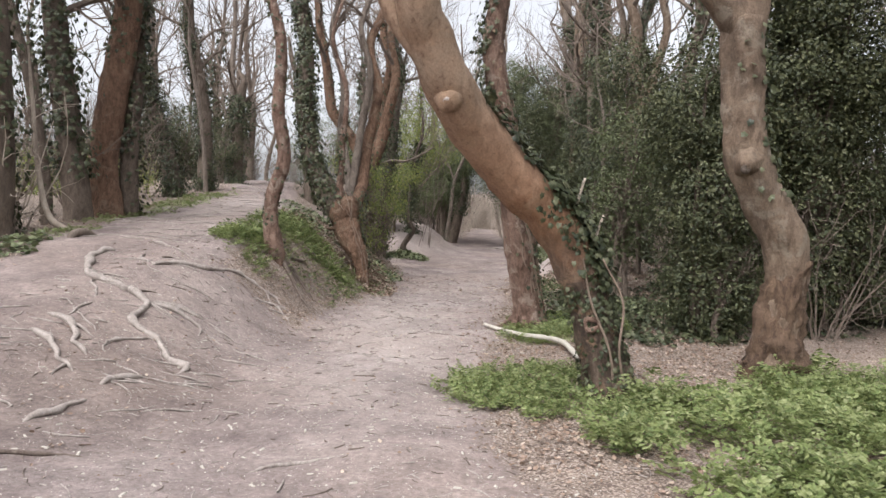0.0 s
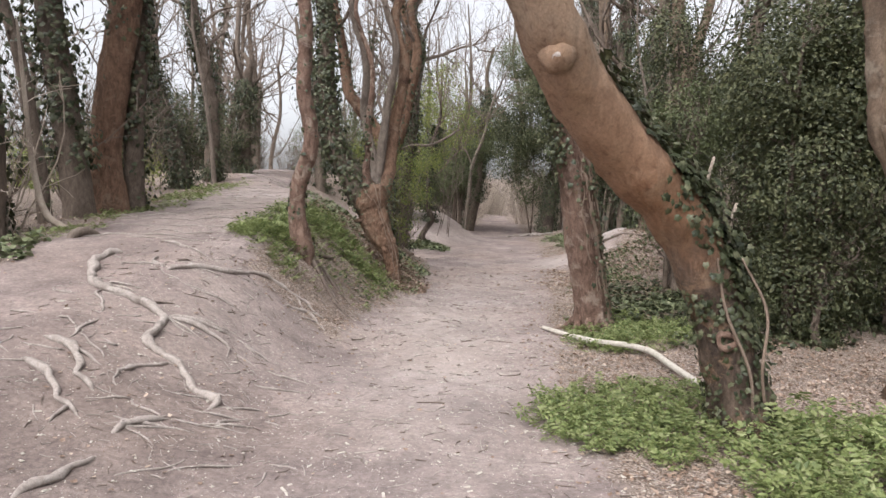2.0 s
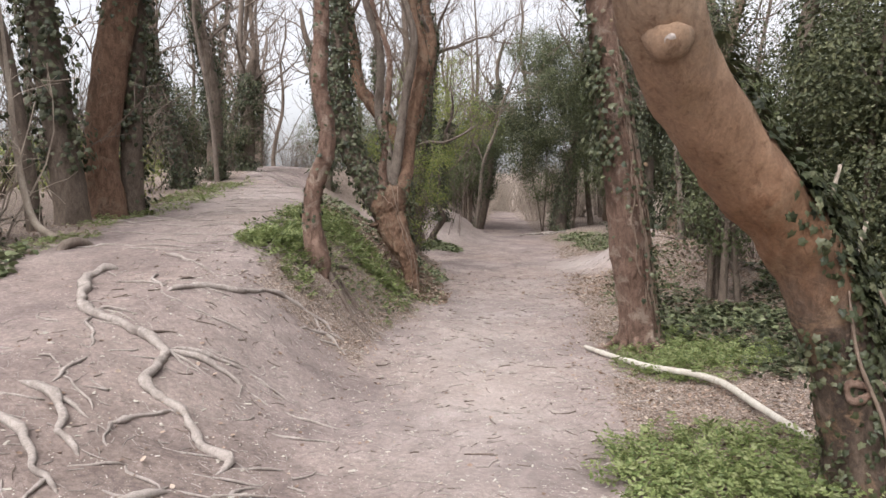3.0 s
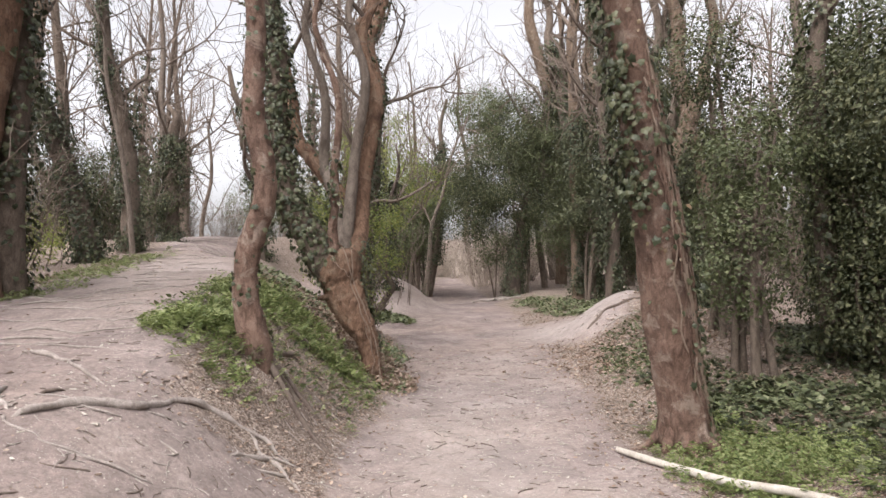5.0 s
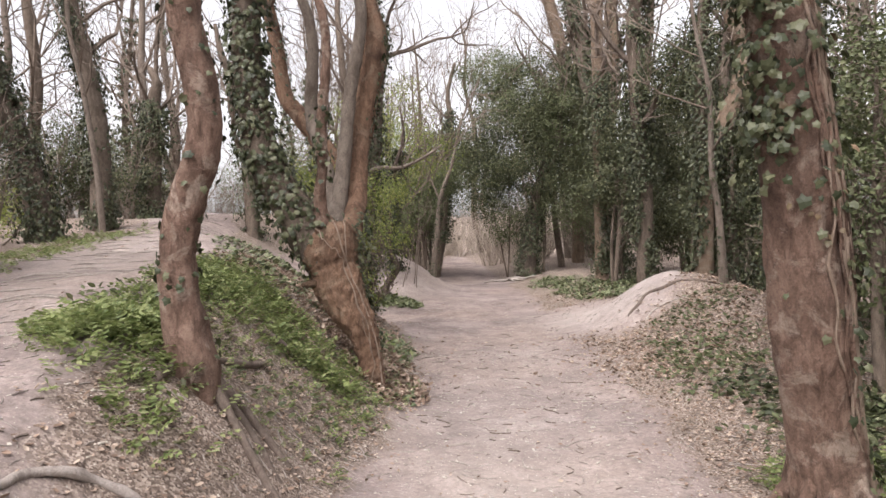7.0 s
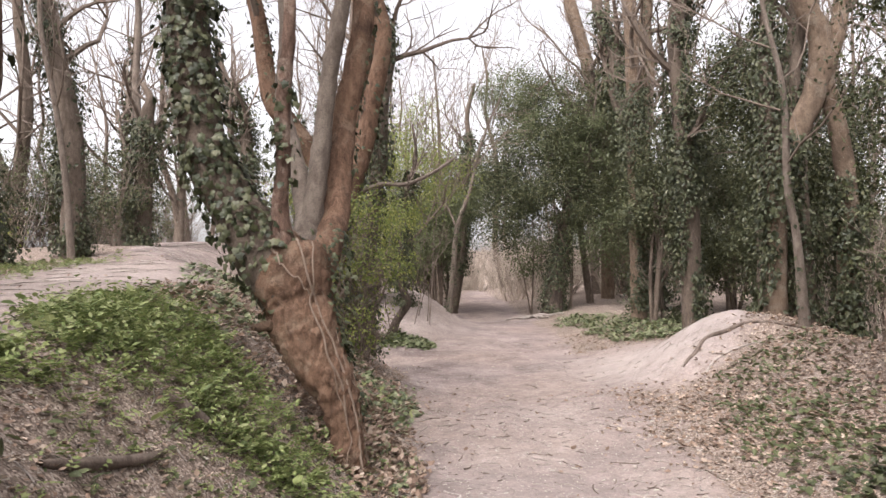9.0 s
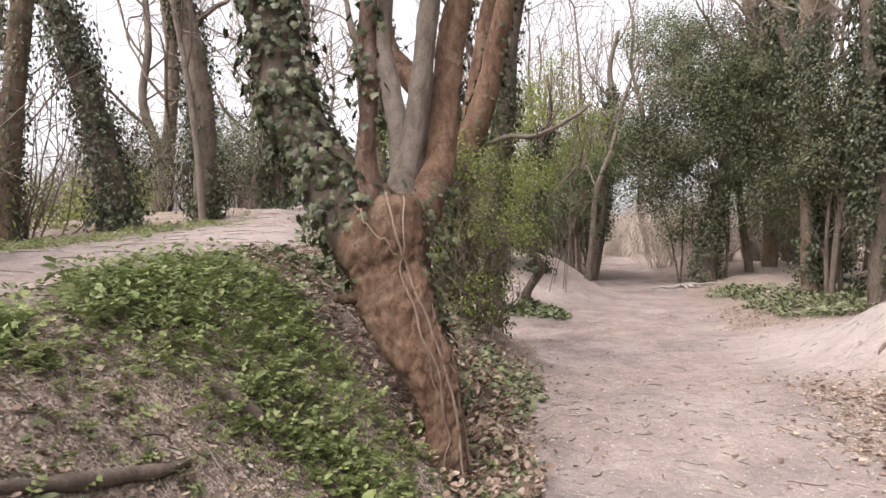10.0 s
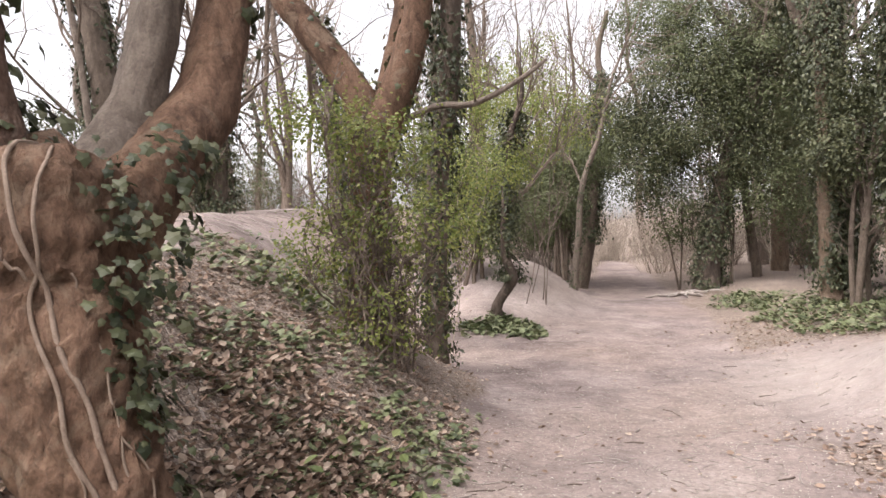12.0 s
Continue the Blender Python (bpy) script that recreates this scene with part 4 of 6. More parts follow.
def mound_tree():
    """Two smooth tan stems that grow out of ivy behind the mound and join in a crooked fork."""
    t = thing("tree", (4.4, 16.8, rest(4.4, 16.8)), "crooked tan tree whose joined stems rise from dense ivy", "tree")
    stems = (
        ("smooth bent tan stem", [(3.85, 16.8, 0.5, 0.13), (3.9, 16.8, 1.7, 0.12), (3.93, 16.8, 2.5, 0.125), (4.0, 16.8, 2.96, 0.14), (4.22, 16.8, 3.36, 0.145), (4.5, 16.8, 3.95, 0.15), (4.6, 16.8, 4.3, 0.16), (4.58, 16.8, 4.75, 0.15), (4.4, 16.8, 5.2, 0.14)], (-0.5, 0.2), 2600, 0.36),
        ("straighter tan stem", [(4.87, 16.85, 0.3, 0.14), (4.9, 16.85, 1.6, 0.13), (4.93, 16.85, 2.4, 0.125), (4.9, 16.85, 2.9, 0.125), (4.84, 16.83, 3.3, 0.12), (4.74, 16.82, 3.8, 0.12), (4.64, 16.8, 4.15, 0.13), (4.83, 16.8, 4.72, 0.115), (4.95, 16.8, 5.2, 0.105)], (0.5, 0.2), 2800, 0.34),
        ("dark ivied stem", [(4.5, 17.1, 0.4, 0.1), (4.45, 17.1, 2.1, 0.085), (4.44, 17.1, 3.1, 0.08), (4.4, 17.1, 4.2, 0.07)], (0.1, 0.3), 1500, 0.5),
        ("tall stem hung with ivy", [(3.95, 17.2, 0.5, 0.11), (3.98, 17.2, 2.5, 0.105), (4.05, 17.2, 4.0, 0.1), (4.1, 17.2, 5.2, 0.095)], (0.2, 0.2), 2600, 0.75),
    )
    for k, (label, rows, lean, leaves, high) in enumerate(stems):
        line = smooth_line(rooted(extended(rows, 11.0, lean)), 0.09)
        stem = part("stem", *tube(line, 20, 0.13, 4.5, 82 + k, 0.03, fine=0.008), BARK_DARK if k > 1 else BARK_TAN, t, label, True)
        part("twig_mass", *crown(line, np.random.default_rng(82 + k), 0.5, 7, 2.4), TWIG, stem, kind="stuff")
        part("ivy", *ivy_round(line, leaves, SMALL_LEAF, 0.075, 0.1, 0.02, high * 0.68, None, 86 + k, 0.3), IVY, stem, "dark ivy leaves", kind="stuff")


bent_tree()
ivied_trunk_tree()
knotted_tree()
slim_tree()
stool_tree()
forked_tree()

# trees along the far side of the upper path
ivied_pole("tall tree with smooth tan trunk leaning over the bank", [(-5.95, 12.4, 1.2, 0.25), (-6.03, 12.4, 2.22, 0.24), (-5.88, 12.4, 3.41, 0.25), (-5.67, 12.4, 4.5, 0.235), (-5.62, 12.4, 5.08, 0.23)], 700, 0.07, BARK_STUMP, 0.05, 11, (0.5, 0.3), 9, 61, 0.3)
ivied_pole("dark trunk grown over with ivy", [(-5.74, 12.75, 1.3, 0.16), (-5.72, 12.75, 2.64, 0.15), (-5.6, 12.75, 4.15, 0.14)], 2000, 0.075, BARK_DARK, 0.1, 10, (0.6, 0.4), 7, 62)
ivied_pole("thick trunk wholly clad in ivy", [(-6.04, 11.6, 1.1, 0.2), (-6.19, 11.6, 2.52, 0.2), (-6.39, 11.6, 3.9, 0.19), (-6.49, 11.6, 4.81, 0.18)], 2200, 0.085, BARK_DARK, 0.14, 10, (-0.3, 0), 7, 63, 0.12, 0.9)
ivied_pole("slender dark leaning tree", [(-6.1, 10.8, 1.0, 0.09), (-6.2, 10.8, 2.18, 0.085), (-6.42, 10.8, 3.46, 0.08), (-6.73, 10.8, 4.56, 0.075)], 120, 0.06, BARK_DARK, 0.04, 7.5, (-0.5, 0), 6, 64)
ivied_pole("ivy-covered trunk beside the slope", [(-6.1, 9.5, 0.8, 0.2), (-6.05, 9.5, 2.31, 0.2), (-6.15, 9.5, 4.19, 0.19)], 1500, 0.08, BARK_DARK, 0.12, 9, (-0.2, 0.2), 7, 65)
ivied_pole("ivied tree leaning away from the path", [(-6.92, 18, 1.6, 0.2), (-7.17, 18, 2.99, 0.2), (-7.48, 18, 3.96, 0.19), (-8.03, 18, 5.41, 0.17), (-8.26, 18, 5.96, 0.16)], 1500, 0.08, BARK_DARK, 0.13, 11, (-1.6, 0.4), 9, 66)
ivied_pole("ivied upright tree by the upper path", [(-7.25, 21.2, 1.9, 0.2), (-7.28, 21.2, 4.24, 0.2), (-7.71, 21.2, 6.39, 0.18), (-7.81, 21.2, 7.08, 0.16)], 1500, 0.08, BARK_DARK, 0.11, 12, (-0.8, 0), 10, 67)
ivied_pole("thin pale straight sapling", [(-7.0, 20.6, 1.9, 0.06), (-7.1, 20.6, 3.35, 0.055), (-7.3, 20.6, 4.8, 0.05), (-7.55, 20.6, 6.1, 0.045)], 0, 0.06, BARK_GREY, 0.1, 9, (-0.4, 0), 6, 68)
ivied_pole("ivied tree at the crest of the upper path", [(-7.6, 25.5, 2.4, 0.22), (-7.5, 25.5, 4.7, 0.2), (-7.45, 25.5, 5.7, 0.17)], 900, 0.09, BARK_DARK, 0.2, 6.5, (0, 0), 5, 69)
ivied_pole("ivied tree at the crest of the upper path", [(-5.1, 26.5, 2.4, 0.2), (-5.2, 26.5, 4.5, 0.19), (-5.3, 26.5, 6.0, 0.15)], 900, 0.09, BARK_DARK, 0.18, 8, (-0.8, 0), 6, 70)
ivied_pole("slender ivied tree near the old stool", [(-1.64, 19, 0.6, 0.13), (-1.58, 19, 2.29, 0.13), (-1.42, 19, 3.38, 0.125), (-1.37, 19, 4.35, 0.12)], 900, 0.07, BARK_DARK, 0.07, 10, (0.1, 0.3), 8, 71)
ivied_pole("small crooked tree wrapped in ivy beside the path", [(-1.32, 23.5, 0.2, 0.1), (-1.26, 23.5, 0.55, 0.09), (-1.04, 23.5, 0.88, 0.095), (-1.02, 23.5, 1.05, 0.095), (-1.12, 23.5, 1.3, 0.08), (-1.14, 23.5, 1.7, 0.07), (-1.1, 23.5, 2.5, 0.065), (-1.02, 23.5, 3.39, 0.06)], 900, 0.07, BARK_FOOT, 0.13, 5.0, (0.3, 0), 6, 72, 0.2)
ivied_pole("leaning bare sapling beside the path", [(0.15, 27, 0.5, 0.085), (0.27, 27, 1.6, 0.075), (0.39, 27, 2.84, 0.065), (0.79, 27, 3.96, 0.05)], 120, 0.07, BARK_GREY, 0.1, 6.5, (0.8, 0), 6, 73)
ivied_pole("ivied tree at the narrowing of the path", [(0.45, 31, 0.4, 0.2), (0.77, 31, 2.06, 0.19), (0.88, 31, 3.64, 0.16)], 900, 0.09, BARK_DARK, 0.16, 8, (0.4, 0), 7, 74, 0.2)
# trees on the right of the path
ivied_pole("dark leaning tree that arches over the path", [(3.41, 29, 0.5, 0.3), (3.55, 29, 1.4, 0.25), (3.72, 29, 2.2, 0.25), (4.01, 29, 3.42, 0.25), (4.29, 29, 4.38, 0.24)], 1500, 0.085, BARK_FOOT, 0.1, 8, (0.6, 0), 8, 75)
ivied_pole("thin dark sapling under the evergreens", [(4.87, 30, 0.7, 0.11), (4.64, 30, 2.64, 0.1), (4.64, 30, 3.81, 0.09)], 0, 0.09, BARK_DARK, 0.1, 7, (0, 0), 6, 76)
ivied_pole("straight tan trunk among evergreens", [(6.03, 32, 0.8, 0.21), (6.06, 32, 3.53, 0.2), (6.1, 32, 6, 0.18)], 0, 0.09, BARK_TAN, 0.1, 13, (0.2, 0), 9, 77)
ivied_pole("tall smooth tan trunk above the evergreens", [(5.75, 27.3, 0.8, 0.25), (5.6, 27.3, 3.0, 0.24), (5.73, 27.3, 4.79, 0.235), (5.89, 27.3, 6.58, 0.23)], 300, 0.09, BARK_TAN, 0.1, 14, (0.3, 0), 9, 78)
ivied_pole("broad ivied trunk leaning towards the path", [(5.7, 26.6, 0.8, 0.3), (5.5, 26.6, 3.0, 0.28), (5.2, 26.6, 5.42, 0.26), (4.85, 26.6, 6.66, 0.22)], 2000, 0.1, BARK_DARK, 0.2, 11, (-0.7, 0), 8, 79)
ivied_pole("dark ivied trunk in the undergrowth", [(4.3, 12.2, 0.3, 0.13), (4.2, 12.2, 2.0, 0.12), (4.15, 12.2, 4.0, 0.11)], 900, 0.075, BARK_DARK, 0.1, 9, (0.3, 0), 8, 80)
ivied_pole("dark ivied trunk in the undergrowth", [(5.2, 11.2, 0.3, 0.14), (5.1, 11.2, 2.0, 0.13), (5.2, 11.2, 4.0, 0.12)], 900, 0.075, BARK_DARK, 0.1, 9, (0.2, 0), 8, 81)
mound_tree()
ivied_pole("slender green-stained sapling on the mound", [(3.77, 16.0, 0.6, 0.06), (3.71, 16.0, 1.95, 0.05), (3.62, 16.0, 2.59, 0.045)], 60, 0.06, BARK_GREY, 0.04, 6, (-0.3, 0), 6, 87)
ivied_pole("thick ivy-hung trunk on the far bank", [(4.47, 21, 0.7, 0.2), (4.47, 21, 2.45, 0.19), (4.37, 21, 4.69, 0.18), (4.31, 21, 6.28, 0.16)], 2200, 0.085, BARK_DARK, 0.16, 10, (0, 0), 8, 88, 0.05, 0.85)
ivied_pole("tall straight tan trunk on the far bank", [(4.43, 24, 0.7, 0.18), (4.43, 24, 4.03, 0.175), (4.44, 24, 6.78, 0.165), (4.41, 24, 8.17, 0.16)], 1900, 0.075, BARK_TAN, 0.16, 14, (0, 0.2), 8, 89, 0.02, 0.42)
ivied_pole("tan trunk leaning towards the path", [(7.4, 34, 0.9, 0.28), (7.0, 34, 5.6, 0.27), (6.3, 34, 8.6, 0.26), (5.8, 34, 10.6, 0.25), (5.4, 34, 12.2, 0.23)], 1200, 0.08, BARK_TAN, 0.16, 17, (-0.6, 0.2), 8, 110, 0.02, 0.45)
ivied_pole("ivied tree behind the mound", [(4.75, 18.2, 0.6, 0.16), (4.77, 18.2, 2.91, 0.15), (4.93, 18.2, 4.53, 0.14)], 1000, 0.075, BARK_DARK, 0.09, 10, (0.3, 0), 8, 111)
ivied_pole("tan tree on the field side of the upper path", [(-7.9, 17, 1.6, 0.16), (-7.8, 17, 2.9, 0.15), (-7.6, 17, 4.6, 0.14), (-7.4, 17, 6, 0.13)], 250, 0.07, BARK_TAN, 0.05, 11, (0.3, 0), 8, 112, 0.02, 0.4)
ivied_pole("tan trunk at the edge of the herbs", [(5.3, 7.6, 0.1, 0.2), (5.5, 7.6, 1.2, 0.18), (5.9, 7.6, 2.6, 0.16), (6.3, 7.6, 4.0, 0.14)], 100, 0.08, BARK_TAN, 0.06, 9, (0.6, 0), 7, 85)


# ---- evergreen masses ----
def evergreen(label, base, blobs, clumps, each, size, mat, shape=SMALL_LEAF, stems=5, seed=90, spread=0.22, category="bush", bark_mat=None, stem_r=0.05):
    rng = np.random.default_rng(seed)
    bx, by = base
    t = thing("bush", (bx, by, rest(bx, by)), label, category)
    made = []
    for k in range(stems):
        b = blobs[k % len(blobs)]
        a = rng.uniform(0, 6.28)
        x0, y0 = bx + 0.25 * math.cos(a), by + 0.25 * math.sin(a)
        pts = [(x0, y0, rest(x0, y0) - 0.1, stem_r), (x0 + 0.3 * (b[0] - x0), y0 + 0.3 * (b[1] - y0), rest(x0, y0) + 0.5 * (b[2] - rest(x0, y0)), stem_r * 0.8), (b[0] + rng.normal(0, 0.2), b[1] + rng.normal(0, 0.2), b[2] + 0.5 * b[5], stem_r * 0.3)]
        if stem_r < 0.03:
            e, m0 = np.array(pts[2][:3]), np.array(pts[0][:3])
            pts = [(*(m0 + (e - m0) * s + np.append(rng.normal(0, 0.13, 2), 0) * (0 < s < 1)), stem_r * (1 - 0.75 * s)) for s in (0, 0.25, 0.5, 0.75, 1)]
        line = smooth_line(pts, 0.12)
        part("stem", *tube(line, 7, 0.1, 5, k), bark_mat or BARK_DARK, t, "", True)
        made.append(crown(line, rng, 0.3, 5, 0.55 * max(b[3], b[5]), 0.5, 4, 3))
    part("twig_mass", *join(made), TWIG, t, kind="stuff")
    part("foliage", *leafy(blobs, rng, clumps, each, shape, size, spread), mat, t, "", kind="stuff")
    return t


evergreen("dense ivy-covered evergreen bush on the leaf litter", (3.5, 8.9), [(3.5, 9.0, 0.7, 0.6, 0.5, 0.75), (3.45, 9.0, 1.9, 0.75, 0.6, 0.9), (3.2, 9.1, 3.0, 0.8, 0.6, 0.8), (3.9, 9.2, 2.7, 0.7, 0.6, 0.9)], 420, 70, 0.05, EVERGREEN, OVAL_LEAF, seed=91, spread=0.16)
evergreen("tall dark evergreen behind the knotted tree", (4.9, 9.3), [(4.9, 9.3, 1.4, 0.9, 0.7, 1.2), (4.6, 9.2, 3.2, 1.1, 0.8, 1.1), (5.4, 9.0, 4.2, 1.4, 0.9, 1.3), (4.3, 9.0, 4.9, 1.1, 0.9, 1.0)], 560, 90, 0.055, EVERGREEN, seed=92, spread=0.18)
evergreen("broad bush with small dark glossy leaves", (5.9, 10.2), [(5.9, 10.0, 1.2, 1.1, 0.9, 1.0), (6.4, 10.0, 2.8, 1.3, 1.0, 1.2), (5.6, 10.4, 3.8, 1.0, 0.9, 1.0)], 460, 90, 0.055, EVERGREEN, seed=93, spread=0.18)
evergreen("loose evergreen scrub beside the path", (2.9, 11.6), [(2.9, 11.8, 1.6, 0.5, 0.5, 0.7), (3.2, 12.0, 2.7, 0.7, 0.6, 0.8)], 120, 60, 0.055, OLIVE, seed=94, spread=0.17)
evergreen("dark evergreen crown over the path's edge", (4.2, 29.2), [(4.0, 29, 3.9, 1.4, 1.5, 1.1), (2.9, 29, 5.0, 1.7, 1.6, 1.5), (4.2, 29.5, 6.6, 1.9, 1.6, 1.6), (2.1, 29.5, 3.6, 0.9, 1.2, 1.4), (5.4, 30, 4.6, 1.4, 1.4, 1.4)], 620, 120, 0.06, EVERGREEN, seed=95, spread=0.26, stems=3, stem_r=0.028)
# the same crown again in paler leaves, added to lighten its dark mass
evergreen("paler olive-leaved share of the evergreen crown, added to lighten it", (3.2, 30.0), [(2.9, 29.8, 2.4, 0.7, 0.9, 1.0), (2.3, 29.6, 4.2, 1.2, 1.2, 1.2), (3.4, 29.2, 6.2, 1.7, 1.4, 1.5), (5.0, 28.4, 5.6, 1.4, 1.2, 1.5), (4.9, 28.6, 2.8, 1.0, 0.9, 1.0), (2.6, 30, 7.3, 1.2, 1.2, 0.9)], 520, 100, 0.06, OLIVE, seed=113, spread=0.3, stems=3, stem_r=0.028)
evergreen("evergreen wall of leaves on the bank", (7.0, 25), [(7.0, 25, 2.4, 1.4, 1.5, 1.3), (7.5, 25, 4.6, 1.7, 1.5, 1.5), (6.2, 25.5, 3.6, 1.1, 1.3, 1.3), (8.5, 24.0, 3.2, 1.5, 1.4, 1.6)], 620, 110, 0.065, EVERGREEN, seed=96, spread=0.25)
evergreen("evergreen hung with ivy behind the mound", (5.6, 19.5), [(5.6, 19.5, 2.0, 0.9, 0.9, 1.1), (5.9, 19.5, 3.8, 1.2, 1.0, 1.2), (5.2, 19.8, 5.0, 1.0, 0.9, 1.0)], 420, 100, 0.058, EVERGREEN, seed=103, spread=0.22)
evergreen("evergreen arch on the path's far side", (0.2, 32), [(0.3, 32, 3.8, 1.3, 1.4, 1.3), (-0.3, 32, 2.4, 1.0, 1.0, 1.2), (1.0, 32.5, 5.0, 1.3, 1.3, 0.9), (-1.2, 32, 3.4, 1.0, 1.0, 1.2)], 520, 100, 0.065, OLIVE, seed=97, spread=0.24)
evergreen("low green shrub beside the thin tree", (-2.0, 25.8), [(-2.0, 25.8, 2.4, 0.9, 0.8, 0.9), (-1.4, 25.3, 2.0, 0.6, 0.6, 0.7), (-2.6, 26, 3.4, 0.9, 0.9, 0.8)], 200, 60, 0.07, OLIVE, seed=98, spread=0.2)
evergreen("young yellow-green shrub in first leaf", (-2.1, 21.9), [(-1.9, 22.0, 2.0, 0.7, 0.6, 0.6), (-1.4, 22.2, 2.7, 0.8, 0.7, 0.5), (-2.3, 21.8, 1.4, 0.5, 0.5, 0.5)], 160, 32, 0.05, SPRING, seed=99, stems=8, bark_mat=TWIG_PALE, spread=0.2, stem_r=0.011)
evergreen("twiggy shrub in young leaf round the forked tree", (-1.75, 16.9), [(-1.75, 16.85, 0.9, 0.5, 0.35, 0.4), (-1.4, 16.8, 1.7, 0.5, 0.4, 0.3), (-2.2, 16.9, 1.6, 0.45, 0.4, 0.4), (-1.7, 16.9, 2.4, 0.65, 0.4, 0.35), (-2.3, 17.0, 2.7, 0.5, 0.4, 0.3)], 300, 26, 0.04, SPRING, seed=100, stems=26, bark_mat=TWIG, spread=0.15, stem_r=0.011)
evergreen("yellow-green shrub in young leaf by the upper path", (-7.0, 14.8), [(-7.0, 14.8, 1.9, 0.5, 0.5, 0.5), (-7.3, 15, 2.6, 0.5, 0.5, 0.5)], 80, 25, 0.055, SPRING, seed=101, stems=6, stem_r=0.011)
evergreen("yellow-green hedge at the field's edge", (-9.0, 18.5), [(-9.2, 19.5, 1.9, 1.3, 1.2, 0.8), (-10.4, 18.5, 1.9, 1.4, 1.2, 0.9), (-11.8, 20, 2.2, 1.6, 1.2, 0.9), (-10.5, 22.5, 2.3, 1.6, 1.2, 0.9)], 380, 36, 0.07, SPRING, seed=104, stems=10, bark_mat=TWIG_PALE, spread=0.28, stem_r=0.011)
evergreen("yellow-green tree top in first leaf", (-0.9, 30.5), [(-1.2, 30.5, 4.8, 1.3, 1.1, 1.2), (-0.6, 30.5, 6.2, 1.2, 1.0, 1.3), (-2.2, 30.5, 3.6, 1.0, 0.8, 1.0), (-2.2, 31, 6.0, 1.0, 1.0, 1.1)], 320, 30, 0.065, SPRING, seed=102, stems=8, category="tree", bark_mat=BARK_GREY, spread=0.25, stem_r=0.011)
evergreen("slender tree in yellow-green first leaf", (-0.7, 25.2), [(-0.9, 25.2, 3.4, 0.8, 0.7, 0.5), (-0.3, 25.2, 4.1, 1.0, 0.8, 0.7), (-1.4, 25.4, 4.6, 0.8, 0.7, 0.7)], 190, 34, 0.055, SPRING, seed=105, stems=5, category="tree", bark_mat=BARK_GREY, spread=0.22, stem_r=0.011)
evergreen("olive-leaved bush under the arch", (-0.2, 29.0), [(-0.2, 29.0, 2.6, 0.7, 0.7, 0.8), (0.2, 29.2, 3.7, 0.9, 0.7, 0.7)], 200, 70, 0.06, OLIVE, seed=106, stems=5, spread=0.22)
evergreen("veil of ivy and evergreen twigs in the wood", (3.6, 13.6), [(3.6, 13.6, 1.8, 0.6, 0.6, 0.9), (3.9, 13.8, 3.2, 0.8, 0.6, 0.9), (3.4, 13.6, 4.4, 0.7, 0.6, 0.7)], 200, 60, 0.05, EVERGREEN, seed=107, stems=6, spread=0.2)
evergreen("veil of ivy and evergreen twigs in the wood", (5.6, 13.2), [(5.6, 13.2, 1.8, 0.8, 0.7, 0.9), (5.8, 13.2, 3.4, 1.0, 0.7, 1.0), (5.3, 13.2, 4.8, 0.9, 0.7, 0.8)], 260, 60, 0.055, OLIVE, seed=108, stems=6, spread=0.22)
evergreen("dense dark ivy scrub in the shaded wood", (4.7, 11.9), [(4.5, 11.7, 1.0, 0.8, 0.7, 0.7), (4.9, 12.1, 2.1, 0.9, 0.8, 1.0), (4.4, 12.0, 3.3, 0.8, 0.7, 0.9)], 380, 64, 0.055, EVERGREEN, seed=114, stems=4, spread=0.2, stem_r=0.028)
evergreen("dense dark ivy scrub in the shaded wood", (6.4, 14.4), [(6.2, 14.2, 1.1, 1.0, 0.8, 0.8), (6.6, 14.6, 2.4, 1.1, 0.9, 1.1), (6.2, 14.4, 3.9, 1.0, 0.8, 1.0)], 420, 64, 0.06, EVERGREEN, seed=115, stems=4, spread=0.22, stem_r=0.028)
evergreen("ivy and evergreen bush on the far bank", (4.6, 23.0), [(4.5, 23.2, 3.1, 0.9, 0.8, 0.8), (5.2, 23.0, 4.2, 1.0, 0.8, 0.9), (5.5, 23.0, 2.4, 0.8, 0.7, 0.6)], 260, 80, 0.06, EVERGREEN, seed=109, stems=5, spread=0.22)


# ---- the wood around: bare trees and brush, few kinds, many copies ----
def bare_tree(seed, h, r, leafy_ivy=0):
    rng = np.random.default_rng(seed)
    t = thing("tree", (0, 0, 0), "bare leafless tree with slender grey-brown limbs", "tree", "bare trees of the wood")
    rows = [(0, 0, -0.3, r * 1.3), (0, 0, 0.1, r * 1.1)]
    x = y = 0.0
    for k in range(1, 8):
        x, y = x + rng.normal(0, 0.18), y + rng.normal(0, 0.18)
        rows.append((x, y, h * k / 7, r * (1 - 0.8 * k / 7)))
    q = smooth_line(rows, 0.4)
    part("trunk", *tube(q, 9, 0.1, 3, seed), BARK_GREY if seed % 2 else BARK_DARK, t, "", True)
    part("crown", *crown(q, rng, 0.22, 12, h * 0.36, 0.45, 5, 3, up=0.18, thin=1.25), TWIG, t, kind="stuff")
    if leafy_ivy:
        part("ivy", *ivy_round(q, leafy_ivy, SMALL_LEAF, 0.14, 0.16, 0.02, 0.7, None, seed, 0.3), IVY, t, "dark ivy leaves", kind="stuff")
        tagged(t, "tree with an ivy-clad trunk and bare branches", group="ivied trees of the wood")
    return t


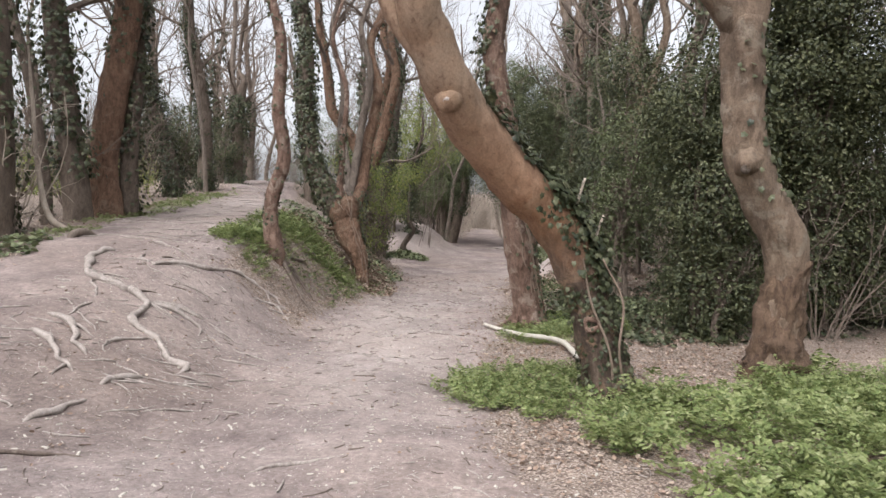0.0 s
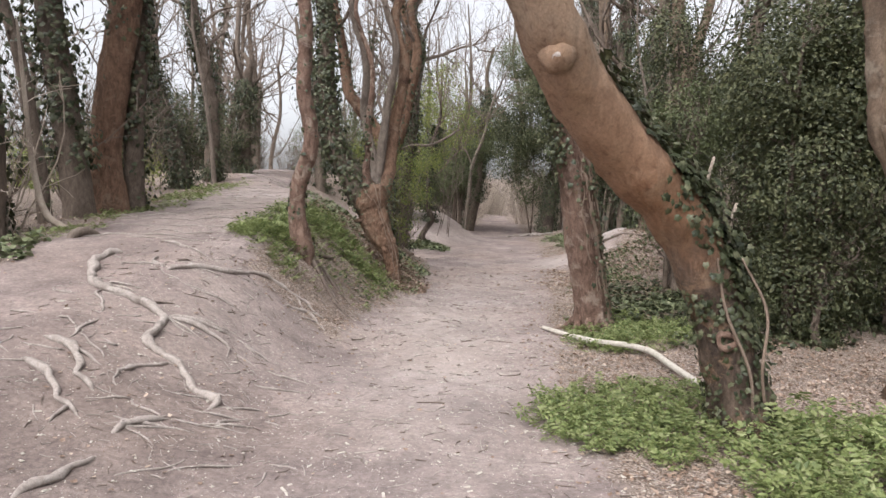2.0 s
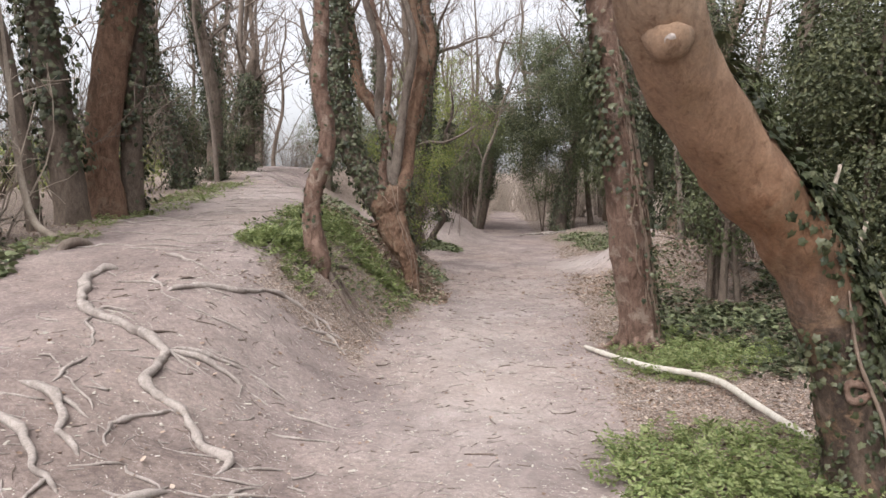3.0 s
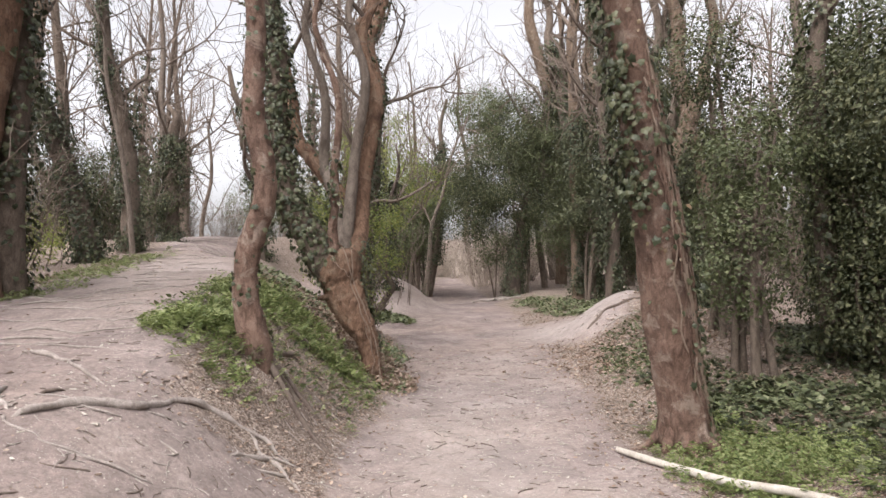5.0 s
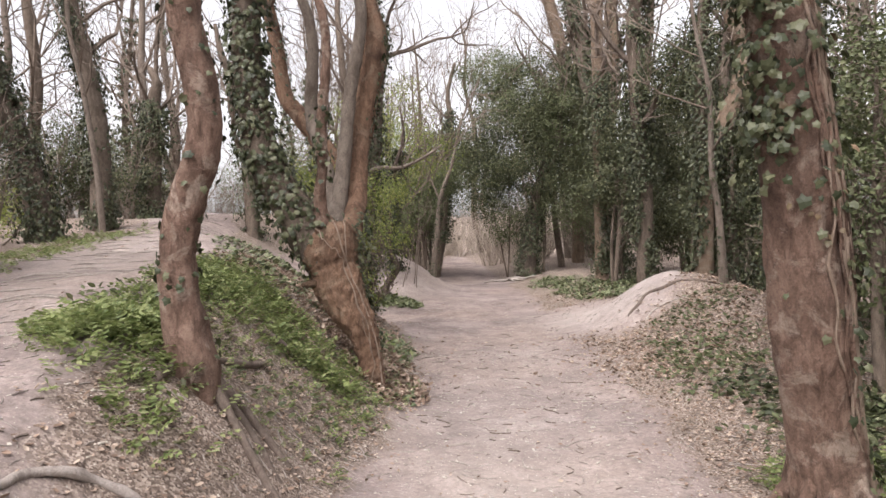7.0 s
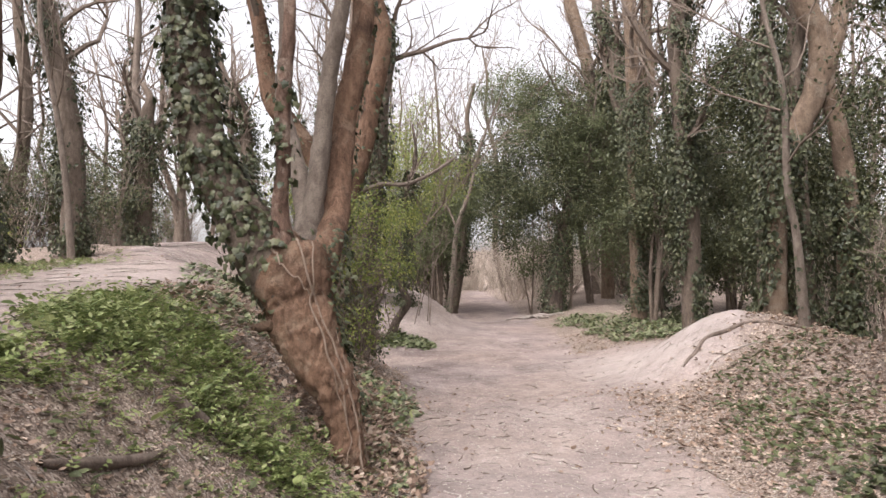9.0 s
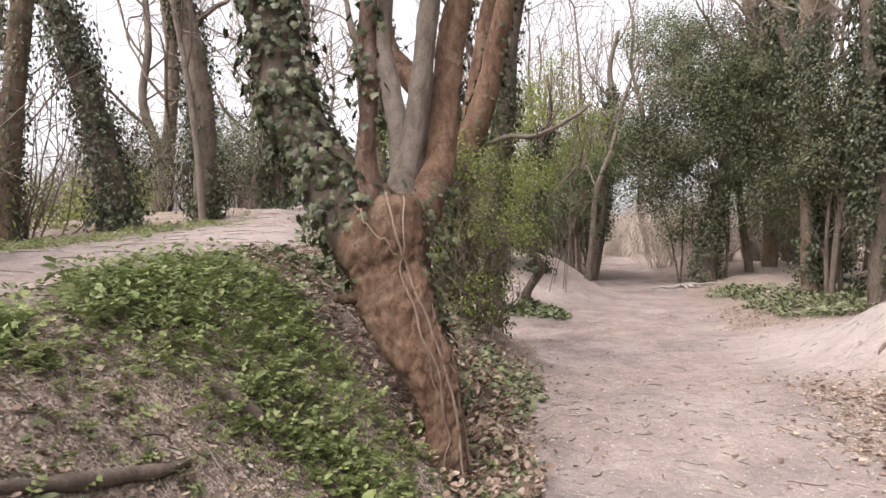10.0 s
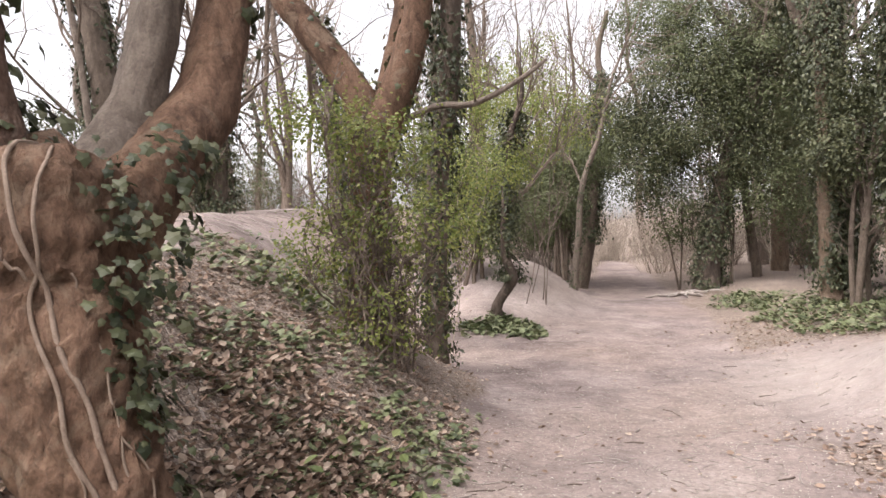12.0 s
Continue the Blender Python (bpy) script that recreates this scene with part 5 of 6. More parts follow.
def brush(seed, h, mat, label, leaf=None):
    rng = np.random.default_rng(seed)
    t = thing("shrub", (0, 0, 0), label, "shrub", "undergrowth of the wood")
    out = []
    for k in range(17):
        a = rng.uniform(0, 6.28)
        p = np.array((0.35 * math.cos(a) * rng.random(), 0.35 * math.sin(a) * rng.random(), -0.1))
        s = grow(p, (math.cos(a) * 0.45, math.sin(a) * 0.45, 1), h * rng.uniform(0.6, 1.1), 0, rng, 0.16, 0.1, 6)
        out.append(thin_tube(s, 0.014, 0.005, 3))
        for _ in range(5):
            j = rng.integers(1, 6)
            b = grow(s[j], unit(s[j + 1] - s[j]) + rng.normal(0, 0.6, 3), h * rng.uniform(0.15, 0.4), 0, rng, 0.25, 0.05, 4)
            out.append(thin_tube(b, 0.007, 0.003, 3))
            for _ in range(1):
                m = rng.integers(1, 4)
                c = grow(b[m], rng.normal(0, 1, 3) + (0, 0, 0.4), h * rng.uniform(0.08, 0.2), 0, rng, 0.25, 0.05, 3)
                out.append(thin_tube(c, 0.005, 0.003, 3))
    part("brushwood", *join(out), mat, t, kind="stuff")
    if leaf:
        part("foliage", *leafy([(0, 0, h * 0.55, h * 0.35, h * 0.35, h * 0.45)], rng, 100, 42, SMALL_LEAF, 0.065, 0.2), leaf, t, "", kind="stuff")
    return t


KINDS = {
    "bare": [bare_tree(201, 11, 0.16), bare_tree(202, 13, 0.2), bare_tree(203, 9, 0.11), bare_tree(204, 12, 0.13)],
    "ivied": [bare_tree(205, 11, 0.18, 1500), bare_tree(206, 12, 0.15, 1300)],
    "brush": [brush(211, 2.6, TWIG, "leafless thicket of grey-brown stems"), brush(212, 2.0, TWIG_PALE, "leafless thicket of pale dry stems"), brush(213, 3.2, TWIG, "leafless thicket of grey-brown stems")],
    "pale": [brush(216, 2.8, TWIG_PALE, "leafless thicket of pale tan stems"), brush(217, 3.4, TWIG_PALE, "leafless thicket of pale tan stems")],
    "green": [brush(214, 2.6, TWIG, "scrub with dark evergreen leaves", EVERGREEN), brush(215, 3.4, TWIG, "scrub with olive green leaves", OLIVE)],
}
USED = set()


def plant(kind, x, y, rng, size=1.0):
    src = KINDS[kind][rng.integers(len(KINDS[kind]))]
    m = pose(x, y, rest(x, y, -0.03), rng.uniform(-4, 4), rng.uniform(-4, 4), rng.uniform(0, 360)) @ Matrix.Scale(size * rng.uniform(0.85, 1.15), 4)
    if src.name in USED:
        copy_thing(src, m)
    else:
        USED.add(src.name)
        src.matrix_basis = m


def clear(x, y):
    """True where nothing may be planted: the two paths, the slope and the near ground."""
    if y < 3 and abs(x) < 3 and y > -4:
        return True
    side = 0.8 if y < 27 else 0.35
    if path_left(y) - side < x < path_right(y) + side and y < 47:
        return True
    if abs(x - upper_path(y)) < 1.7 and -2 < y < 34:
        return True
    if -14 < x < -8 and 15 < y < 25:
        return True
    return upper_path(y) < x < path_left(y) and y < 27 or (0 < x < 4.2 and 0 < y < 13) or (1.5 < x < 5 and 13 < y < 20) or (2.2 < x < 6.5 and 22 < y < 33) or (-4 < x < 0.5 and 24 < y < 30)


def woods():
    rng = np.random.default_rng(77)
    zones = [
        ("bare", 13, (-26, -8.0), (7, 34)), ("bare", 6, (-15, -3), (34, 52)), ("ivied", 3, (-14, -4), (34, 44)), ("ivied", 4, (-20, -8.5), (10, 32)), ("brush", 36, (-18, -6.3), (6, 34)), ("green", 9, (-16, -6.8), (9, 32)),
        ("bare", 6, (-7, 1.5), (30, 50)), ("brush", 30, (-7, 6), (27, 50)), ("pale", 46, (-2, 9), (42, 54)), ("pale", 12, (-1.5, 5.5), (33, 42)), ("bare", 8, (-2, 9), (47, 58)), ("ivied", 3, (-8, -1), (31, 45)),
        ("bare", 15, (4.5, 26), (6, 45)), ("ivied", 10, (4.8, 20), (9, 40)), ("brush", 16, (-15, -5), (29, 44)), ("green", 9, (-15, -5), (30, 44)), ("brush", 12, (5, 12), (31, 40)), ("green", 22, (4.2, 16), (5, 38)), ("brush", 14, (3.5, 16), (8, 40)),
        ("bare", 8, (-14, 14), (-18, -4)), ("ivied", 4, (-14, 14), (-16, -4)), ("green", 4, (-12, 12), (-14, -3)), ("bare", 5, (5, 16), (-4, 6)), ("green", 4, (5, 12), (-3, 6)), ("bare", 5, (-16, -6), (-4, 7)), ("brush", 5, (-12, -5.6), (-3, 8)),
        ("bare", 20, (-45, 45), (45, 80)), ("brush", 20, (-30, 35), (45, 65)), ("bare", 9, (-60, -24), (5, 50)), ("bare", 8, (24, 50), (10, 50)),
    ]
    for kind, n, (x0, x1), (y0, y1) in zones:
        placed = tries = 0
        while placed < n and tries < 40 * n:
            tries += 1
            x, y = rng.uniform(x0, x1), rng.uniform(y0, y1)
            if clear(x, y):
                continue
            plant(kind, x, y, rng, 1.5 if y0 >= 45 and kind == "brush" else 1.0)
            placed += 1


woods()


# ---- roots worn bare on the slope ----
def root(pts, r0, r1, mat=ROOT, sunk=0.25, label="pale worn tree root exposed in the soil"):
    t = thing("tree_root", (pts[0][0], pts[0][1], rest(*pts[0])), label, "root", "exposed roots on the slope")
    n = len(pts)
    r0, r1 = r0 * 0.6, r1 * 0.6
    rows = []
    for i, (x, y) in enumerate(pts):
        r = r0 + (r1 - r0) * i / (n - 1)
        rows.append((x, y, rest(x, y) + r * (0.9 - 2 * sunk), r))
    q = smooth_line(rows, 0.05)
    q[:, 2] = height(q[:, 0], q[:, 1]) + q[:, 3] * (0.9 - sunk) + 0.006 * np.sin(np.arange(len(q)) * 0.5)
    k = np.arange(len(q))
    q[:, 0] += 0.022 * np.sin(k * 0.55 + n) + 0.014 * np.sin(k * 1.3 + 2 * n)
    q[:, 1] += 0.02 * np.sin(k * 0.47 + 3 * n)
    q[:, 3] *= 1 + 0.25 * np.sin(k * 0.8 + n) * np.sin(k * 0.33)
    ends = np.clip(np.minimum(k, len(q) - 1 - k) / min(4.0, len(q) / 6), 0, 1)
    q[:, 2] -= (1 - ends) * q[:, 3] * 1.5
    q[:, 3] *= 0.4 + 0.6 * ends
    part("wood", *tube(q, 12, 0.5, 16, n + pts[0][1], fine=0.3 * r1), mat, t, "", True)


root([(-4.0, 8.64), (-4.12, 8.29), (-3.82, 7.55), (-3.58, 7.25), (-3.26, 7.07), (-2.93, 6.95), (-2.89, 6.65), (-2.83, 6.45), (-2.63, 6.33), (-2.3, 6.05), (-2.17, 5.93), (-2.23, 5.73)], 0.068, 0.04)
root([(-2.95, 6.95), (-2.68, 6.98), (-2.39, 7.01), (-2.16, 6.91)], 0.042, 0.016)
root([(-2.92, 6.98), (-2.62, 7.12), (-2.4, 7.23), (-2.2, 7.17)], 0.034, 0.014)
root([(-2.4, 7.01), (-2.36, 6.88), (-2.3, 6.78)], 0.02, 0.01)
root([(-2.63, 6.33), (-2.74, 6.12), (-2.87, 5.93)], 0.03, 0.022)
root([(-2.86, 5.96), (-2.8, 5.86), (-2.73, 5.73)], 0.024, 0.012)
root([(-3.47, 6.13), (-3.18, 5.97), (-2.99, 5.76), (-2.81, 5.54)], 0.046, 0.03)
root([(-3.42, 5.8), (-3.09, 5.55), (-2.86, 5.34), (-2.73, 5.21)], 0.044, 0.022)
root([(-2.86, 5.34), (-2.85, 5.24), (-2.82, 5.12)], 0.03, 0.018)
root([(-3.27, 6.56), (-3.27, 6.34), (-3.32, 6.14)], 0.022, 0.014)
root([(-3.6, 7.25), (-3.45, 6.95), (-3.3, 6.6)], 0.02, 0.014)
root([(-3.37, 6.14), (-3.15, 6.03), (-2.95, 5.9)], 0.026, 0.014)
root([(-3.3, 6.25), (-3.1, 6.17), (-2.98, 6.0)], 0.018, 0.01)
root([(-3.54, 6.39), (-3.43, 6.42), (-3.33, 6.39)], 0.02, 0.012)
root([(-2.52, 5.12), (-2.43, 5.36), (-2.31, 5.52)], 0.046, 0.018, sunk=0.45)
root([(-2.07, 5.58), (-1.99, 5.72), (-1.91, 5.83)], 0.024, 0.014)
root([(-2.62, 4.35), (-2.56, 4.55), (-2.54, 4.72), (-2.45, 4.98)], 0.046, 0.028, sunk=0.5)
root([(-3.32, 7.79), (-3.01, 8.13), (-2.74, 8.35), (-2.63, 8.7), (-2.39, 8.88), (-2.2, 8.95), (-1.97, 8.84)], 0.048, 0.022)
root([(-2.3, 8.47), (-2.1, 8.77), (-1.91, 8.84)], 0.032, 0.014)
root([(-2.25, 8.93), (-2.02, 8.72), (-1.86, 8.52)], 0.028, 0.012)
root([(-3.13, 7.11), (-3.05, 7.22), (-2.96, 7.34)], 0.022, 0.012, ROOT_DARK)
root([(-3.67, 7.46), (-3.52, 7.46), (-3.36, 7.42)], 0.024, 0.014)
root([(-3.88, 9.27), (-3.37, 8.82), (-3.05, 8.46)], 0.03, 0.016)
root([(-3.3, 8.13), (-3.2, 8.2), (-3.13, 8.27)], 0.026, 0.014, ROOT_DARK)
root([(-3.55, 8.35), (-3.45, 8.1), (-3.3, 7.85)], 0.026, 0.014)
root([(-1.1, 3.95), (-0.78, 4.15), (-0.5, 4.2)], 0.022, 0.012, sunk=0.5)
root([(-2.6, 3.85), (-2.35, 3.95), (-2.05, 4.0)], 0.022, 0.016, ROOT_DARK)


def small_roots():
    """Finer roots that show here and there on the worn slope."""
    rng = np.random.default_rng(9)
    for _ in range(56):
        x, y = rng.uniform(-4.3, -2.1), rng.uniform(4.3, 8.6)
        if y < 5 and x < -3.6:
            continue
        a, l = rng.uniform(-1.4, 0.4), rng.uniform(0.2, 0.65)
        pts = [(x + l * s * math.cos(a + 0.6 * s * rng.normal(0.3, 0.6)), y + l * s * math.sin(a + 0.5 * s)) for s in (0, 0.33, 0.66, 1)]
        root(pts, rng.uniform(0.009, 0.02), 0.007, ROOT, 0.45, "thin worn root in the trodden slope")


small_roots()


def path_roots():
    """Roots that cross the upper path like low steps."""
    rng = np.random.default_rng(5)
    for k in range(56):
        y = 9.4 + k * 0.34 + rng.normal(0, 0.1)
        c = float(upper_path(y)) + rng.uniform(-0.5, 0.5)
        half = rng.uniform(0.35, 1.0)
        tilt = rng.uniform(-0.25, 0.35)
        pts = [(c - half, y - tilt), (c - half * 0.4, y - tilt * 0.3 + rng.normal(0, 0.08)), (c + half * 0.35, y + tilt * 0.4 + rng.normal(0, 0.08)), (c + half, y + tilt)]
        root(pts, rng.uniform(0.012, 0.024), 0.009, ROOT, 0.4, "worn root crossing the upper path")


path_roots()


for k, (a, l) in enumerate(((0.2, 0.9), (0.9, 0.7), (1.6, 1.0), (2.2, 0.8), (2.9, 1.1), (3.6, 0.7))):
    root([(2.75, 28.6), (2.75 + 0.5 * l * math.cos(a), 28.4 - 0.4 * l * math.sin(a)), (2.75 + l * math.cos(a), 28.3 - 0.7 * l * math.sin(a))], 0.07, 0.03, ROOT, -1.5 + 0.3 * k, "pale torn root at the foot of the arching tree")


# ---- fallen wood ----
def fallen(label, rows, mat, name="fallen_branch"):
    t = thing(name, (rows[0][0], rows[0][1], rest(rows[0][0], rows[0][1])), label, "branch")
    q = smooth_line([(x, y, rest(x, y) + up, r) for x, y, up, r in rows], 0.05)
    part("wood", *tube(q, 14, 0.3 if mat is ROOT_DARK else 0.14, 9, rows[0][0]), mat, t, "", True)
    return t


fallen("barkless white fallen branch lying by the path", [(0.64, 9.7, 0.025, 0.024), (0.78, 9.3, 0.035, 0.028), (0.93, 8.9, 0.045, 0.031), (1.04, 8.55, 0.06, 0.032), (1.25, 8.2, 0.075, 0.031), (1.4, 7.8, 0.075, 0.03), (1.42, 7.2, 0.07, 0.029), (1.48, 6.5, 0.07, 0.027)], LOG_PALE)
fallen("dark rotten branch lying on the bank", [(-2.39, 10.5, 0.01, 0.014), (-2.37, 10.66, 0.025, 0.024), (-2.33, 10.81, 0.03, 0.028), (-2.3, 11.0, 0.03, 0.03), (-2.24, 11.15, 0.03, 0.026), (-2.21, 11.29, 0.02, 0.014)], ROOT_DARK)
# no real root: a dark tube painted in for the lip overhang's shade
fallen("dark strip standing for the shade under the mound's eroded lip", [(2.3, 16.1, -0.02, 0.012), (2.44, 16.36, 0.0, 0.02), (2.6, 16.44, 0.008, 0.027), (2.82, 16.62, 0.0, 0.026), (3.05, 16.5, 0.01, 0.03), (3.3, 16.42, 0.0, 0.024), (3.62, 16.05, 0.005, 0.02), (3.95, 15.7, -0.02, 0.012)], ROOT_DARK, "root")
fallen("thin root below the mound's eroded lip", [(2.5, 15.95, -0.02, 0.02), (2.75, 16.2, 0.006, 0.018), (3.1, 16.15, 0.006, 0.017), (3.4, 15.8, -0.02, 0.018)], ROOT, "root")
fallen("short rotten log among the herbs", [(-2.35, 11.72, 0.02, 0.035), (-2.22, 11.76, 0.03, 0.042), (-2.1, 11.8, 0.02, 0.03)], ROOT_DARK, "log")
fallen("pale bent stick leaning beside the slope", [(-5.4, 10.0, 0.02, 0.045), (-5.65, 10.0, 0.25, 0.042), (-5.8, 10.0, 0.9, 0.035), (-5.88, 10.0, 1.8, 0.025), (-5.95, 10.0, 2.6, 0.015)], TWIG_PALE)
fallen("rounded pale root stump at the slope's edge", [(-5.0, 9.35, -0.05, 0.05), (-4.98, 9.45, 0.04, 0.06), (-4.88, 9.55, 0.06, 0.05), (-4.8, 9.7, -0.04, 0.035)], BARK_GREY, "root_stump")


# ---- green cover ----
def herbs(label, ellipses, n, size, mat=HERB, shape=HERB_LEAF, seed=300, lift=0.05, flat=0.5, name="herb_patch", category="herbs"):
    rng = np.random.default_rng(seed)
    x, y = in_patches(rng, n, ellipses)
    k = len(x)
    z = height(x, y)
    pos = np.column_stack([x, y, z + rng.uniform(0.0, lift, k) * (1.2 + fbm(x * 2, y * 2))])
    a = rng.uniform(0, 2 * np.pi, k)
    tip = np.column_stack([np.cos(a), np.sin(a), rng.uniform(0.1, 1.0, k) * (1 - flat)])
    nrm = np.column_stack([-np.cos(a) * 0.4, -np.sin(a) * 0.4, np.ones(k)]) + rng.normal(0, 0.3, (k, 3))
    v, f = scatter(shape, pos, nrm, tip, size * rng.uniform(0.5, 1.3, k))
    me = mesh_of(name, v, f, mat)
    tagged(new(name, me), label, category, kind="stuff")


herbs("bright green feathery herbs round the leaning tree", [(0.75, 6.3, 0.75, 0.7), (1.1, 5.6, 0.75, 0.55), (0.55, 5.75, 0.45, 0.5)], 1900, 0.095, seed=301, lift=0.07)
herbs("bright green herbs by the white branch", [(1.15, 9.0, 0.45, 0.85), (1.6, 8.6, 0.5, 0.7), (1.95, 9.2, 0.6, 0.5), (1.5, 10.0, 0.5, 0.5)], 1900, 0.09, seed=302, lift=0.05)
herbs("deep bed of green herbs under the trees", [(2.9, 4.6, 1.9, 1.5), (4.3, 5.2, 1.6, 1.6), (2.2, 3.6, 1.0, 0.9), (3.6, 3.0, 1.6, 1.2)], 11500, 0.115, seed=303, lift=0.17)
herbs("green herbs round the slim tree", [(-2.65, 9.75, 0.5, 0.75), (-2.95, 10.5, 0.5, 0.8), (-2.45, 9.3, 0.4, 0.4)], 1250, 0.1, seed=304, lift=0.05)
herbs("green nettles on the bank below the stool", [(-2.5, 12.2, 0.65, 0.85), (-2.1, 12.3, 0.6, 0.55), (-2.9, 12.7, 0.6, 0.9), (-1.75, 12.3, 0.35, 0.5)], 2300, 0.085, seed=305, lift=0.07)
herbs("nettle leaves among the herbs on the bank", [(-2.5, 12.2, 0.7, 0.9), (-2.1, 12.3, 0.65, 0.6), (-2.9, 12.7, 0.7, 1.0), (-1.75, 12.2, 0.4, 0.5)], 1500, 0.04, shape=OVAL_LEAF, seed=315, lift=0.14, flat=0.7)
herbs("green tufts along the upper path", [(-5.6, 13.5, 0.5, 3.0), (-5.3, 10.0, 0.3, 1.0), (-6.2, 18, 0.5, 3)], 1500, 0.08, seed=306, lift=0.05)
herbs("dark ivy creeping over the bank", [(-2.7, 13.9, 0.8, 0.9), (-1.5, 14.5, 0.5, 0.8), (-1.35, 15.5, 0.4, 0.8), (-2.3, 15.2, 0.7, 1.0), (-1.9, 16.2, 0.6, 0.6), (-1.2, 13.2, 0.3, 0.9), (-1.1, 15.9, 0.35, 1.2)], 1650, 0.06, GROUND_IVY, IVY_LEAF, 307, 0.05, 0.8, "ground_ivy", "ivy")
herbs("dark ivy creeping round the thin tree", [(-1.2, 22.6, 0.8, 0.55), (-1.0, 23.3, 0.5, 0.4)], 900, 0.09, GROUND_IVY, IVY_LEAF, 308, 0.06, 0.8, "ground_ivy", "ivy")
herbs("dark ivy on the wood floor", [(3.3, 10.4, 1.0, 1.0), (4.3, 10.3, 1.2, 1.2), (2.4, 10.5, 0.7, 0.6), (5.2, 12.8, 1.2, 1.2)], 5200, 0.06, GROUND_IVY, IVY_LEAF, 309, 0.05, 0.75, "ground_ivy", "ivy")
herbs("dark ivy carpeting the ground behind the ivied trunk", [(2.4, 10.2, 0.8, 1.1), (3.0, 9.1, 1.0, 0.9), (2.3, 11.6, 0.7, 1.0), (2.2, 8.2, 0.6, 0.6), (4.4, 11.4, 1.4, 1.4), (5.8, 13.8, 1.6, 1.8), (4.7, 9.6, 1.2, 1.0), (6.6, 11.2, 1.4, 1.6)], 9500, 0.065, IVY, IVY_LEAF, 318, 0.05, 0.75, "ground_ivy", "ivy")
herbs("ivy covering the far bank beside the path", [(4.3, 23.0, 1.4, 2.6), (5.8, 21.5, 1.5, 2.0), (3.6, 26.0, 0.8, 1.6)], 6000, 0.07, GROUND_IVY, IVY_LEAF, 310, 0.09, 0.75, "ground_ivy", "ivy")
herbs("sparse green leaves on the mound's flank", [(2.2, 12.2, 0.8, 1.4), (2.6, 13.8, 0.7, 0.9), (1.6, 10.6, 0.5, 0.7)], 900, 0.07, OLIVE, SMALL_LEAF, 311, 0.04, 0.8)
herbs("sparse weeds and creeping ivy on the bank", [(-1.7, 11.6, 0.5, 1.0), (-2.2, 10.9, 0.7, 0.7), (-1.5, 12.4, 0.35, 0.8), (-3.1, 11.5, 0.5, 1.3), (-2.0, 14.6, 1.0, 1.2)], 1300, 0.055, OLIVE, OVAL_LEAF, 313, 0.03, 0.8)
herbs("low green weeds scattered over the bank", [(-2.2, 11.3, 0.8, 0.9), (-1.5, 12.2, 0.4, 0.9), (-2.9, 11.4, 0.5, 0.9), (-2.0, 10.3, 0.5, 0.6), (-1.35, 13.1, 0.35, 0.7)], 750, 0.075, seed=316, lift=0.04)
herbs("olive weeds on the mound's near flank", [(2.7, 14.9, 0.7, 0.9), (3.3, 15.3, 0.6, 0.8), (2.2, 13.4, 0.6, 1.0)], 800, 0.07, OLIVE, OVAL_LEAF, 317, 0.04, 0.8)
herbs("ivy and weeds on the rise to the upper path", [(-3.2, 17.6, 0.9, 1.4), (-2.9, 19.0, 0.6, 0.6), (-4.3, 22.5, 1.0, 1.8)], 1700, 0.065, GROUND_IVY, IVY_LEAF, 314, 0.05, 0.8, "ground_ivy", "ivy")
herbs("ivy at the slope's edge", [(-5.5, 8.4, 0.6, 1.0), (-5.9, 7.0, 0.6, 1.0)], 900, 0.08, GROUND_IVY, IVY_LEAF, 312, 0.06, 0.8, "ground_ivy", "ivy")


herbs("large russet dead leaves lying on the bank", [(-1.6, 14.0, 0.7, 1.0), (-1.3, 13.2, 0.45, 1.0), (-1.9, 15.0, 0.8, 0.8)], 3600, 0.055, DEAD_LEAF, CURLED_LEAF, 320, 0.05, 1.0, "fallen_leaves", "leaves")
herbs("broad-leaved weeds among the nettles on the bank", [(-2.4, 12.0, 0.8, 0.8), (-1.75, 12.4, 0.5, 0.6), (-2.9, 12.4, 0.5, 0.8), (-1.3, 14.8, 0.4, 0.9)], 220, 0.075, shape=OVAL_LEAF, seed=321, lift=0.13, flat=0.8)


# ---- litter ----
def litter():
    rng = np.random.default_rng(400)
    n = 90000
    x = np.concatenate([rng.uniform(-6.5, 6.5, n // 2), rng.uniform(-3.2, 4.0, n // 2)])
    y = np.concatenate([rng.uniform(2.5, 24, n // 2), rng.uniform(4, 17, n // 2)])
    worn = np.where((x < -1.8) & (y < 9), 0.84, 0.882)
    keep = rng.random(n) > 0.1 + worn * bareness(x, y) ** 0.7
    x, y = x[keep], y[keep]
    k = len(x)
    pos = np.column_stack([x, y, height(x, y) + rng.uniform(0.0, 0.018, k)])
    a = rng.uniform(0, 2 * np.pi, k)
    tip = np.column_stack([np.cos(a), np.sin(a), rng.normal(0, 0.15, k)])
    nrm = np.column_stack([np.zeros(k), np.zeros(k), np.ones(k)]) + rng.normal(0, 0.3, (k, 3))
    v, f = scatter(CURLED_LEAF, pos, nrm, tip, rng.uniform(0.014, 0.042, k) * np.where(y > 13, 1.5, 1.0))
    tagged(new("leaf_litter", mesh_of("leaf_litter", v, f, DEAD_LEAF)), "brown curled dead leaves strewn over the ground", "leaves", kind="stuff")


